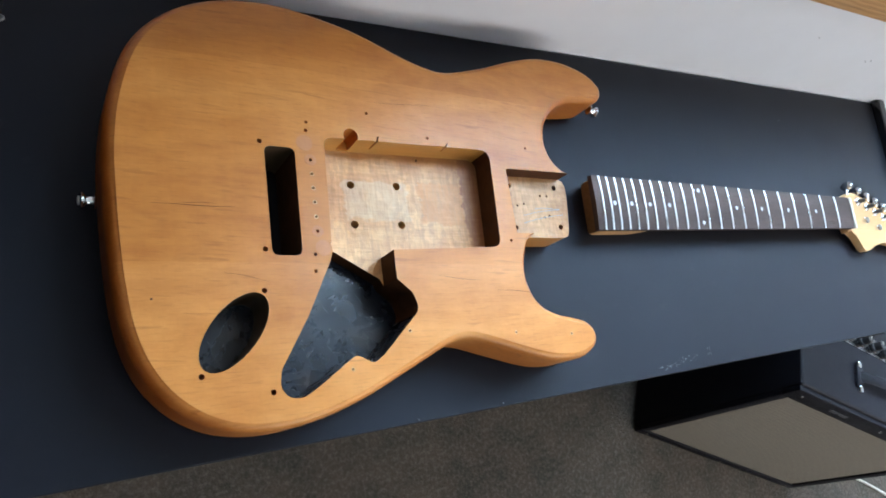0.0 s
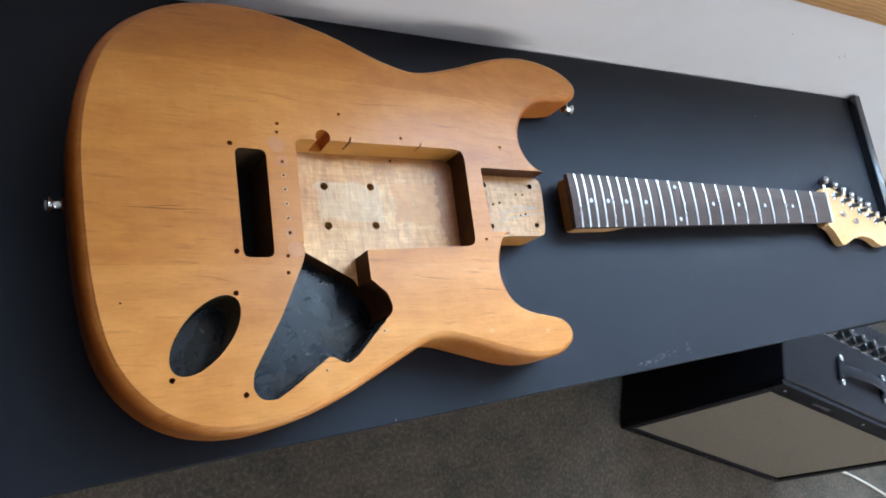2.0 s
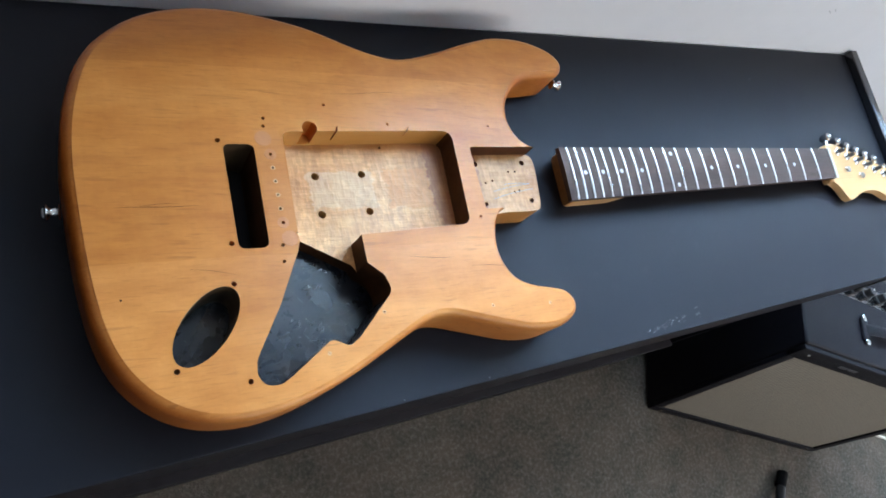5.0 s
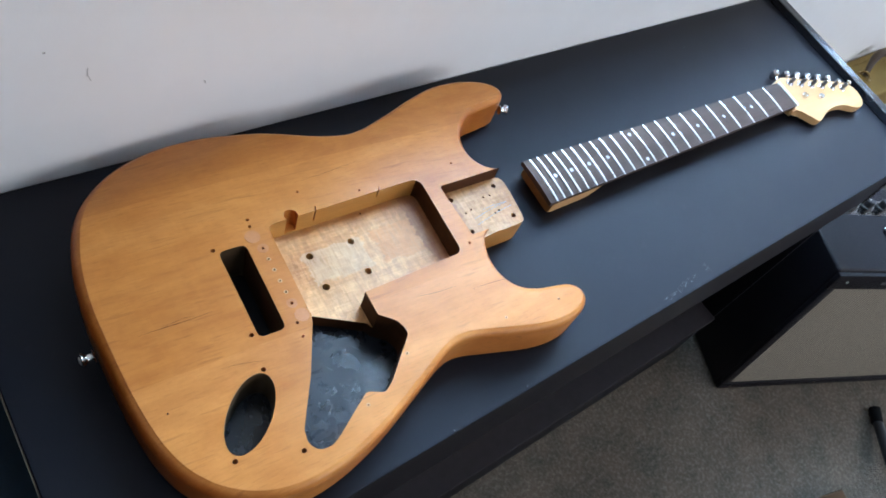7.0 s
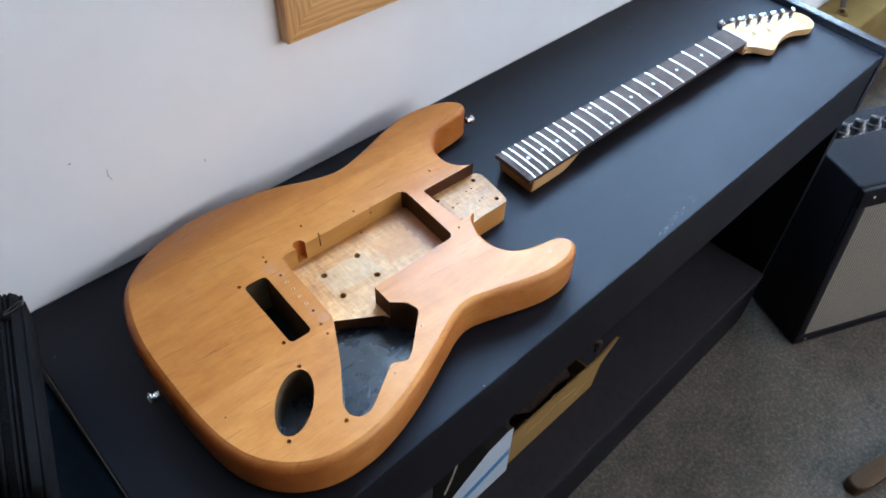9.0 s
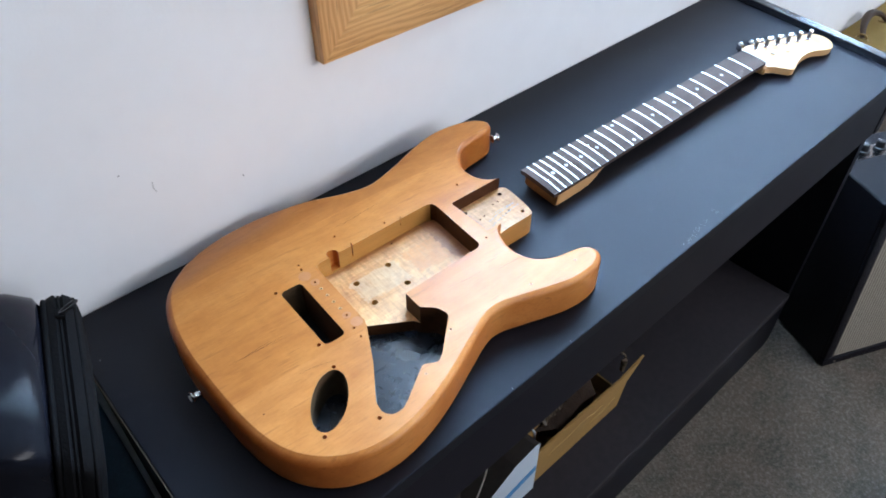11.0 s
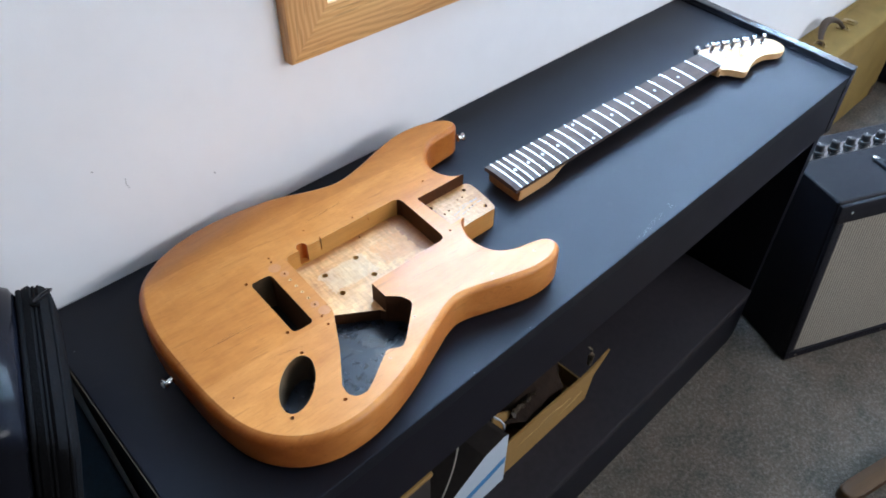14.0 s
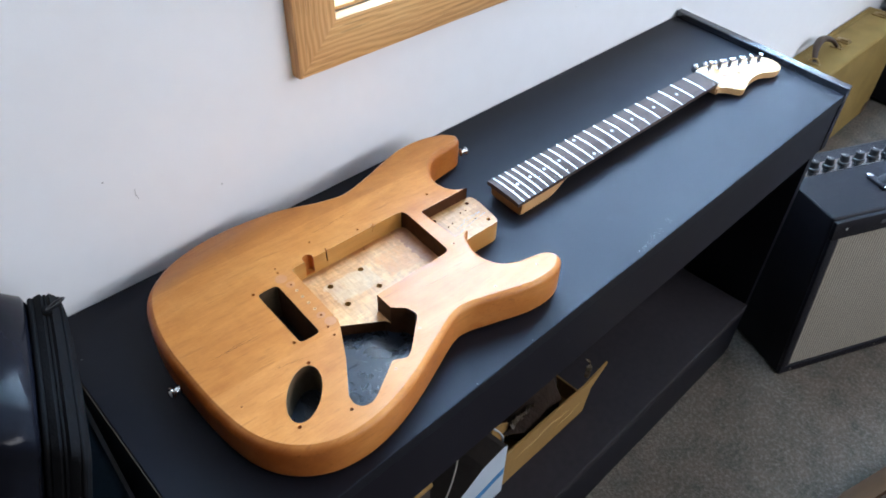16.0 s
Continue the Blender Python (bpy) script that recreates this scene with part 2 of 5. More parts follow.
M_ROSE = wood("rosewood", (0.040, 0.026, 0.023), (0.070, 0.047, 0.042), (0.108, 0.072, 0.060), 0.55, along=(5.0, 70.0, 70.0), pores=0.6, relief=0.4, spec=0.22)
M_OAK = oak("varnished_oak_trim", (0, 0, 0))
M_OAK_UP = oak("varnished_oak_upright", (0, radians(90), 0))
def shield_paint():
    """Brushed black shielding paint with a soft sheen, dusty scratches, brown smears and pale crumbs."""
    m, t, b = material("conductive_black_paint", 0.25, spec=0.45)
    v = coords(t)
    broad, fine, crumb = noise_tex(t, v, 45, 3.0), noise_tex(t, v, 420, 3.0), noise_tex(t, coords(t, (1.0, 1.0, 0.4)), 260, 2.0)
    where, dust = noise_tex(t, v, 26, 2.0), noise_tex(t, v, 38, 5.0, 0.7, 0.8)
    scratch = noise_tex(t, coords(t, (60.0, 520.0, 200.0), (0, 0, 0.9)), 1.0, 2.0, 0.5)
    col = ramp(t, broad, [(0.3, (0.0050, 0.0078, 0.0140)), (0.7, (0.0095, 0.0135, 0.0220))])
    col = mix(t, col, (0.050, 0.058, 0.068), math_node(t, "MULTIPLY", ramp(t, dust, [(0.56, (0, 0, 0)), (0.76, (1, 1, 1))]), 0.12))
    col = mix(t, col, (0.075, 0.040, 0.016), math_node(t, "MULTIPLY", ramp(t, where, [(0.56, (0, 0, 0)), (0.72, (1, 1, 1))]), 0.25))
    lines = math_node(t, "MULTIPLY", ramp(t, scratch, [(0.66, (0, 0, 0)), (0.72, (1, 1, 1))]), ramp(t, dust, [(0.48, (0, 0, 0)), (0.62, (1, 1, 1))]))
    col = mix(t, col, (0.16, 0.17, 0.18), math_node(t, "MULTIPLY", lines, 0.45))
    specks = math_node(t, "MULTIPLY", ramp(t, crumb, [(0.71, (0, 0, 0)), (0.76, (1, 1, 1))]), ramp(t, where, [(0.50, (0, 0, 0)), (0.60, (1, 1, 1))]))
    col = mix(t, col, (0.34, 0.31, 0.26), specks)
    t.links.new(col, b.inputs["Base Color"])
    t.links.new(ramp(t, dust, [(0.3, (0.20,) * 3), (0.7, (0.36,) * 3)]), b.inputs["Roughness"])
    lumps = noise_tex(t, v, 70, 3.0, 0.5)
    bump(t, b, math_node(t, "ADD", lumps, math_node(t, "MULTIPLY", fine, 0.12)), 0.10, 0.0008)
    return m


M_SHIELD = shield_paint()
# dark brown for old finish, and for shade painted on walls and in holes
M_INNER = plain("dark_finish_and_shade", (0.055, 0.021, 0.008), 0.6, spec=0.12, grain=120, amount=0.4, relief=0.3)
M_STREAK = wood("streaky_brown_rout_wall", (0.018, 0.011, 0.007), (0.058, 0.035, 0.017), (0.160, 0.108, 0.060), 0.40, along=(42.0, 42.0, 70.0), pores=0.2, coat=0.2)
M_CHROME = plain("chrome", (0.80, 0.80, 0.80), 0.10, 1.0, grain=300, amount=0.05)
M_NICKEL = plain("nickel_fret_wire", (0.80, 0.79, 0.77), 0.30, 1.0, grain=400, amount=0.06)
M_NICKEL_DARK = plain("dark_nickel", (0.13, 0.13, 0.14), 0.30, 1.0, grain=200, amount=0.1)
M_PANEL = plain("smoked_chrome", (0.34, 0.34, 0.36), 0.14, 1.0, grain=300, amount=0.05)
M_TUNER = plain("dulled_chrome", (0.50, 0.50, 0.52), 0.16, 1.0, grain=300, amount=0.08)
M_PEARL = plain("pearl_inlay", (0.60, 0.60, 0.60), 0.25, grain=300, amount=0.1)
M_BONE = plain("bone_nut", (0.78, 0.74, 0.64), 0.4, grain=200, amount=0.05)
M_TAN_EDGE = plain("worn_chipboard_edge", (0.085, 0.064, 0.042), 0.8, grain=180, amount=0.5, relief=0.4)
M_SCUFF = plain("pale_scuff", (0.12, 0.13, 0.14), 0.7, grain=500, amount=0.3)
M_BLACKPART = plain("black_plastic", (0.010, 0.010, 0.011), 0.32, grain=200, amount=0.3)
M_CARD = plain("brown_cardboard", (0.26, 0.145, 0.038), 0.75, grain=90, amount=0.14, relief=0.1)
M_PRINT = plain("white_printed_card", (0.46, 0.52, 0.58), 0.5, grain=80, amount=0.05)
M_BLUE = plain("blue_print", (0.05, 0.20, 0.42), 0.5, grain=80, amount=0.1)
M_FABRIC = plain("black_nylon_webbing", (0.0050, 0.0050, 0.0056), 0.75, spec=0.07, grain=420, amount=0.4, relief=0.5)
M_VINYL = plain("shiny_black_vinyl", (0.006, 0.0065, 0.010), 0.15, spec=0.11, grain=18, amount=0.3, relief=0.10, distance=0.006)
M_TOLEX = plain("black_tolex", (0.008, 0.0075, 0.011), 0.5, spec=0.2, grain=700, amount=0.4, relief=0.6, distance=0.0008)
M_BRASS = plain("brass_hardware", (0.34, 0.24, 0.10), 0.42, 1.0, grain=200, amount=0.1)
M_LEATHER = plain("brown_leather", (0.045, 0.024, 0.013), 0.5, grain=150, amount=0.3, relief=0.3)
M_CORD = plain("pale_cord", (0.62, 0.58, 0.50), 0.6, grain=200, amount=0.1)


def laminate(name, spec=0.30, tint=(0.78, 0.86, 1.0)):
    """Black laminate with a fine texture, faint dust and rubbed patches."""
    m, t, b = material(name, 0.50, spec=spec)
    v = coords(t)
    fine, dust, rub = noise_tex(t, v, 900, 2.0), noise_tex(t, v, 60, 5.0, 0.65), noise_tex(t, v, 6.0, 4.0, 0.6)
    col = ramp(t, rub, [(0.3, (0.0032, 0.0029, 0.0050)), (0.7, (0.0050, 0.0046, 0.0078))])
    col = mix(t, col, (0.03, 0.031, 0.033), math_node(t, "MULTIPLY", ramp(t, dust, [(0.62, (0, 0, 0)), (0.80, (1, 1, 1))]), 0.22))
    t.links.new(col, b.inputs["Base Color"])
    t.links.new(ramp(t, rub, [(0.25, (0.49,) * 3), (0.75, (0.56,) * 3)]), b.inputs["Roughness"])
    b.inputs["Specular Tint"].default_value = (*tint, 1)
    bump(t, b, fine, 0.12, 0.0003)
    return m


M_LIP = plain("glossy_black_edge_band", (0.006, 0.0065, 0.009), 0.24, spec=0.65, grain=60, amount=0.2)
M_TOP = laminate("black_laminate")
M_FRONT = laminate("black_laminate_front", 0.24, (0.88, 0.80, 1.0))
M_SHELF = plain("dusty_black_board", (0.018, 0.0150, 0.0185), 0.75, spec=0.3, grain=80, amount=0.3)


def painted_wall(name, colour):
    m, t, b = material(name, 0.75, spec=0.3)
    v = coords(t)
    fine, mid, broad = noise_tex(t, v, 260, 3.0), noise_tex(t, v, 30, 3.0), noise_tex(t, v, 2.2, 3.0)
    lo, hi = tuple(c * 0.955 for c in colour), colour
    col = mix(t, ramp(t, broad, [(0.3, lo), (0.7, hi)]), ramp(t, mid, [(0.3, lo), (0.6, hi)]), 0.35)
    t.links.new(col, b.inputs["Base Color"])
    bump(t, b, fine, 0.10, 0.0008)
    return m


M_WALL = painted_wall("white_wall_paint", (0.82, 0.825, 0.84))
# unseen ceiling, its tone set for the light it throws down
M_CEIL = painted_wall("off_white_ceiling_paint", (0.50, 0.465, 0.425))
# unseen west and south walls, kept dark so that they bounce little light
M_SIDE = painted_wall("dark_unseen_wall", (0.12, 0.113, 0.105))


def carpet():
    m, t, b = material("grey_brown_loop_carpet", 0.95, spec=0.1)
    v = coords(t)
    vor = node(t, "ShaderNodeTexVoronoi", Scale=260.0)
    t.links.new(v, vor.inputs["Vector"])
    tuft, blotch, broad = noise_tex(t, v, 125, 4.0, 0.75), noise_tex(t, v, 16, 4.0, 0.6), noise_tex(t, v, 3.0, 3.0)
    col = ramp(t, tuft, [(0.32, (0.048, 0.040, 0.031)), (0.5, (0.108, 0.092, 0.074)), (0.66, (0.235, 0.205, 0.17))])
    col = mix(t, col, ramp(t, blotch, [(0.35, (0.080, 0.078, 0.068)), (0.65, (0.180, 0.140, 0.112))]), 0.45)
    col = mix(t, col, ramp(t, broad, [(0.3, (0.80, 0.80, 0.82)), (0.7, (1, 1, 1))]), 1.0, "MULTIPLY")
    t.links.new(col, b.inputs["Base Color"])
    bump(t, b, math_node(t, "ADD", vor.outputs["Distance"], tuft), 0.6, 0.003)
    return m


M_CARPET = carpet()


def grille_cloth():
    """Woven tan cloth with upright ribs and a silver thread."""
    m, t, b = material("tan_grille_cloth", 0.8, spec=0.2)
    v = coords(t)
    rib = node(t, "ShaderNodeTexWave", Scale=46.0, Distortion=0.6, Detail=2.0)
    rib.inputs["Detail Scale"].default_value = 6.0
    t.links.new(v, rib.inputs["Vector"])
    weave = noise_tex(t, coords(t, (500, 500, 240)), 1.0, 2.0)
    col = ramp(t, rib.outputs["Fac"], [(0.15, (0.12, 0.100, 0.080)), (0.6, (0.255, 0.225, 0.18)), (0.95, (0.32, 0.29, 0.24))])
    col = mix(t, col, ramp(t, weave, [(0.3, (0.13, 0.115, 0.09)), (0.7, (0.33, 0.295, 0.24))]), 0.35)
    t.links.new(col, b.inputs["Base Color"])
    bump(t, b, math_node(t, "ADD", rib.outputs["Fac"], weave), 0.4, 0.001)
    return m


M_GRILLE = grille_cloth()


def tweed():
    m, t, b = material("yellow_tweed_cloth", 0.75, spec=0.3)
    v = coords(t, (1, 1, 1), (0, radians(45), 0))
    w = node(t, "ShaderNodeTexWave", Scale=150.0, Distortion=0.3)
    t.links.new(v, w.inputs["Vector"])
    blotch = noise_tex(t, coords(t), 14, 4.0)
    col = ramp(t, w.outputs["Fac"], [(0.2, (0.17, 0.108, 0.026)), (0.7, (0.29, 0.19, 0.050))])
    col = mix(t, col, ramp(t, blotch, [(0.3, (0.15, 0.098, 0.028)), (0.7, (0.29, 0.20, 0.060))]), 0.45)
    t.links.new(col, b.inputs["Base Color"])
    bump(t, b, w.outputs["Fac"], 0.3, 0.0006)
    return m


M_TWEED = tweed()


def glass():
    m, t, b = material("window_glass", 0.02)
    b.inputs["Transmission Weight"].default_value = 1.0
    b.inputs["IOR"].default_value = 1.45
    return m


M_GLASS = glass()


def bright_sky():
    m, t, b = material("bright_overcast_sky", 1.0)
    b.inputs["Base Color"].default_value = (0, 0, 0, 1)
    b.inputs["Emission Color"].default_value = (0.95, 0.98, 1.0, 1)
    b.inputs["Emission Strength"].default_value = 6.0
    return m


M_SKY = bright_sky()


# ---- mesh helpers ----
def finish(bm, name, mats, smooth=None):
    bmesh.ops.recalc_face_normals(bm, faces=bm.faces[:])
    me = bpy.data.meshes.new(name)
    bm.to_mesh(me)
    bm.free()
    for m in mats if isinstance(mats, (list, tuple)) else [mats]:
        me.materials.append(m)
    if smooth:
        me.shade_smooth()
        me.set_sharp_from_angle(angle=radians(smooth))
    return me


def part(name, bm, mat, parent=None, label="", smooth=None, at=None):
    """One mesh object, under a thing or a part."""
    ob = new(name, finish(bm, name, mat, smooth))
    if parent:
        ob.parent = parent
    if at is not None:
        ob.matrix_local = at
    return tagged(ob, label=label) if label else ob


def thing(name, m, label, category, group="", kind=""):
    ob = new(name)
    ob.empty_display_size = 0.05
    ob.matrix_world = m
    return tagged(ob, label, category, group, kind)


def box_bm(x0, y0, z0, x1, y1, z1, bevel=0.0, seg=2):
    bm = bmesh.new()
    bmesh.ops.create_cube(bm, size=1.0)
    for v in bm.verts:
        v.co = Vector((x0 + (v.co.x + 0.5) * (x1 - x0), y0 + (v.co.y + 0.5) * (y1 - y0), z0 + (v.co.z + 0.5) * (z1 - z0)))
    if bevel:
        bmesh.ops.bevel(bm, geom=bm.edges[:], offset=bevel, segments=seg, profile=0.5, affect="EDGES")
    return bm


def prism_bm(poly, z0, z1):
    """An upright block over a plan outline."""
    bm = bmesh.new()
    lo = [bm.verts.new((x, y, z0)) for x, y in poly]
    hi = [bm.verts.new((x, y, z1)) for x, y in poly]
    bm.faces.new(lo[::-1])
    bm.faces.new(hi)
    for i in range(len(poly)):
        j = (i + 1) % len(poly)
        bm.faces.new((lo[i], lo[j], hi[j], hi[i]))
    return bm


def lathe_bm(profile, seg=20):
    """A turned shape round z, from (radius, z) pairs."""
    bm = bmesh.new()
    rings = []
    for r, z in profile:
        rings.append([bm.verts.new((r * math.cos(2 * math.pi * k / seg), r * math.sin(2 * math.pi * k / seg), z)) for k in range(seg)])
    for a, b in zip(rings, rings[1:]):
        for k in range(seg):
            bm.faces.new((a[k], a[(k + 1) % seg], b[(k + 1) % seg], b[k]))
    bm.faces.new(rings[0][::-1])
    bm.faces.new(rings[-1])
    return bm


def tube_bm(points, radius, seg=10, flat=1.0):
    """A round or flattened bar along a line of points."""
    bm = bmesh.new()
    pts = [Vector(p) for p in points]
    rings = []
    for i, p in enumerate(pts):
        d = (pts[min(i + 1, len(pts) - 1)] - pts[max(i - 1, 0)]).normalized()
        side = d.cross(Vector((0, 0, 1)))
        side = side.normalized() if side.length > 1e-4 else Vector((1, 0, 0))
        up = side.cross(d)
        r = radius[i] if isinstance(radius, (list, tuple)) else radius
        rings.append([bm.verts.new(p + side * r * math.cos(2 * math.pi * k / seg) + up * r * flat * math.sin(2 * math.pi * k / seg)) for k in range(seg)])
    for a, b in zip(rings, rings[1:]):
        for k in range(seg):
            bm.faces.new((a[k], a[(k + 1) % seg], b[(k + 1) % seg], b[k]))
    bm.faces.new(rings[0][::-1])
    bm.faces.new(rings[-1])
    return bm


def join_bm(*bms):
    out = bmesh.new()
    for b in bms:
        me = bpy.data.meshes.new("tmp")
        b.to_mesh(me)
        b.free()
        out.from_mesh(me)
        bpy.data.meshes.remove(me)
    return out


def moved(bm, m):
    bmesh.ops.transform(bm, matrix=m, verts=bm.verts[:])
    return bm


def spline(ctrl, n):
    """A smooth closed line through the points, n samples to a span."""
    out, k = [], len(ctrl)
    for i in range(k):
        p0, p1, p2, p3 = (Vector(ctrl[(i + j - 1) % k]) for j in range(4))
        a, b = max((p2 - p1).length, 1e-6), 0.5
        for s in range(n):
            u = s / n
            out.append(b * ((2 * p1) + (p2 - p0) * u + (2 * p0 - 5 * p1 + 4 * p2 - p3) * u * u + (3 * p1 - p0 - 3 * p2 + p3) * u ** 3))
    return [(p.x, p.y) for p in out]


def rounded(poly, r, seg=5):
    """A plan outline with its corners rounded by r (one radius, or one each)."""
    out, k = [], len(poly)
    for i in range(k):
        p, a, b = Vector(poly[i]), Vector(poly[i - 1]), Vector(poly[(i + 1) % k])
        rr = r[i] if isinstance(r, (list, tuple)) else r
        if rr <= 0:
            out.append(tuple(p))
            continue
        da, db = (a - p).normalized(), (b - p).normalized()
        cut = min(rr / max(math.tan(da.angle(db) / 2), 0.05), (a - p).length * 0.48, (b - p).length * 0.48)
        s, e = p + da * cut, p + db * cut
        for q in range(seg + 1):
            u = q / seg
            out.append(tuple((1 - u) ** 2 * s + 2 * u * (1 - u) * p + u * u * e))
    return out


def mm(points):
    return [(x * 0.001, y * 0.001) for x, y in points]


def inside(x, y, poly):
    hit, j = False, len(poly) - 1
    for i in range(len(poly)):
        (xi, yi), (xj, yj) = poly[i], poly[j]
        if (yi > y) != (yj > y) and x < (xj - xi) * (y - yi) / (yj - yi) + xi:
            hit = not hit
        j = i
    return hit


# ---- the room ----
def room():
    floor = part("floor", box_bm(-4.2, -3.0, FLOOR - 0.05, 3.4, 0.38, FLOOR), M_CARPET)
    tagged(floor, "grey-brown loop pile carpet floor", "carpet", kind="structure")
    ceiling = part("ceiling", box_bm(-4.2, -3.0, 1.75, 3.4, 0.38, 1.80), M_CEIL)
    tagged(ceiling, "plain off-white painted ceiling", "ceiling", kind="structure")
    # north wall with the window's opening
    x0, x1, z0, z1 = WIN
    wall = join_bm(box_bm(-4.2, WALL, FLOOR, x0, 0.38, 1.75), box_bm(x1, WALL, FLOOR, 3.4, 0.38, 1.75),
                   box_bm(x0, WALL, FLOOR, x1, 0.38, z0), box_bm(x0, WALL, z1, x1, 0.38, 1.75))
    north = part("wall_north", wall, M_WALL)
    tagged(north, "white painted wall with small dark scuffs", "wall", kind="structure")
    for x, z, w, h, turn in ((-0.0688, 0.1105, 0.0008, 0.008, 8), (-0.0681, 0.1045, 0.0007, 0.006, -16), (0.026, 0.075, 0.0012, 0.003, -20), (0.676, 0.110, 0.003, 0.0014, 18), (0.832, 0.087, 0.010, 0.0010, 24), (0.840, 0.091, 0.007, 0.0009, 32), (-0.096, 0.136, 0.002, 0.0012, 0)):
        b = moved(box_bm(-w / 2, -0.0006, -h / 2, w / 2, 0.0004, h / 2), pose(x, WALL, z, 0, turn, 0))
        part("scuff", b, M_SCUFF_DARK, north, "thin dark grey scuff")
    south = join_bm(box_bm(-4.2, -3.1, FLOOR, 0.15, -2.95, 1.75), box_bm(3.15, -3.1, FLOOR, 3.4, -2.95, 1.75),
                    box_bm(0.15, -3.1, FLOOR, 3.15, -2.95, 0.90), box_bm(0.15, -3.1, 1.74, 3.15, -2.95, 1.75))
    tagged(part("wall_south", south, M_SIDE), "unseen dark wall across the room, added to cut bounce", "wall", kind="structure")
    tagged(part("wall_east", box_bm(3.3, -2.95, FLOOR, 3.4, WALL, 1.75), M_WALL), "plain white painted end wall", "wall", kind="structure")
    tagged(part("wall_west", box_bm(-4.2, -2.95, FLOOR, -4.1, WALL, 1.75), M_SIDE), "unseen dark side wall, added to cut bounce", "wall", kind="structure")


WIN = (0.194, 2.25, 0.2295, 1.18)
M_SCUFF_DARK = plain("dark_scuff", (0.47, 0.47, 0.48), 0.7, grain=500, amount=0.3)


def window():
    """Mitred oak casing, glass, the spacer bar at the glass's foot and the sky outside."""
    x0, x1, z0, z1 = WIN
    w, y0 = 0.056, WALL - 0.016
    win = thing("window_1", pose(0, 0, 0), "oak-framed window with bright daylight behind the glass", "window", kind="structure")

    def casing(a, b, c, d, mat):
        bm = bmesh.new()
        near = [bm.verts.new((x, y0, z)) for x, z in (a, b, c, d)]
        far = [bm.verts.new((x, WALL + 0.004, z)) for x, z in (a, b, c, d)]
        bm.faces.new(near)
        bm.faces.new(far[::-1])
        for i in range(4):
            j = (i + 1) % 4
            bm.faces.new((near[i], near[j], far[j], far[i]))
        bmesh.ops.bevel(bm, geom=[e for e in bm.edges if abs(e.verts[0].co.y - y0) < 1e-5 and abs(e.verts[1].co.y - y0) < 1e-5 and min(abs(e.verts[0].co.x - e.verts[1].co.x), abs(e.verts[0].co.z - e.verts[1].co.z)) < 0.01],
                        offset=0.0022, segments=2, profile=0.5, affect="EDGES")
        part("casing", bm, mat, win, "mitred varnished oak board", smooth=40)

    g = 0.0001
    casing((x0 - w, z0 - w), (x1 + w, z0 - w), (x1 - g, z0), (x0 + g, z0), M_OAK)
    casing((x0 - w, z1 + w), (x1 + w, z1 + w), (x1 - g, z1), (x0 + g, z1), M_OAK)
    casing((x0 - w, z0 - w + g), (x0 - w, z1 + w - g), (x0, z1 - g), (x0, z0 + g), M_OAK_UP)
    casing((x1 + w, z0 - w + g), (x1 + w, z1 + w - g), (x1, z1 - g), (x1, z0 + g), M_OAK_UP)
    for bx in ((x0, z0, x1, z0 + 0.004), (x0, z1 - 0.004, x1, z1), (x0, z0 + 0.004, x0 + 0.004, z1 - 0.004), (x1 - 0.004, z0 + 0.004, x1, z1 - 0.004)):
        part("jamb", box_bm(bx[0], WALL + 0.0045, bx[1], bx[2], WALL + 0.0195, bx[3]), M_OAK, win)
    pane = part("pane", box_bm(x0 + 0.001, WALL + 0.0200, z0 + 0.001, x1 - 0.001, WALL + 0.0206, z1 - 0.001), M_GLASS, win)
    pane.visible_shadow = False
    bm = bmesh.new()
    for k in range(340):
        x = x0 + 0.008 + 0.006 * k
        if x > x1 - 0.012:
            break
        lo = [bm.verts.new((x + dx, WALL + 0.0172, z0 + 0.0085 + dz)) for dx, dz in ((0, 0), (0.0034, 0), (0.0034, 0.0010), (0, 0.0010))]
        hi = [bm.verts.new((v.co.x, WALL + 0.0192, v.co.z)) for v in lo]
        bm.faces.new(lo)
        bm.faces.new(hi[::-1])
        for i in range(4):
            bm.faces.new((lo[i], lo[(i + 1) % 4], hi[(i + 1) % 4], hi[i]))
    part("spacer_bar", bm, M_NICKEL, win, "grey perforated spacer bar")
    return win


def backdrop():
    bd = part("backdrop", box_bm(-1.0, 1.2, -0.6, 4.0, 1.22, 2.2), M_SKY)
    tagged(bd, "plain bright overcast sky outside the window", "sky", kind="structure")


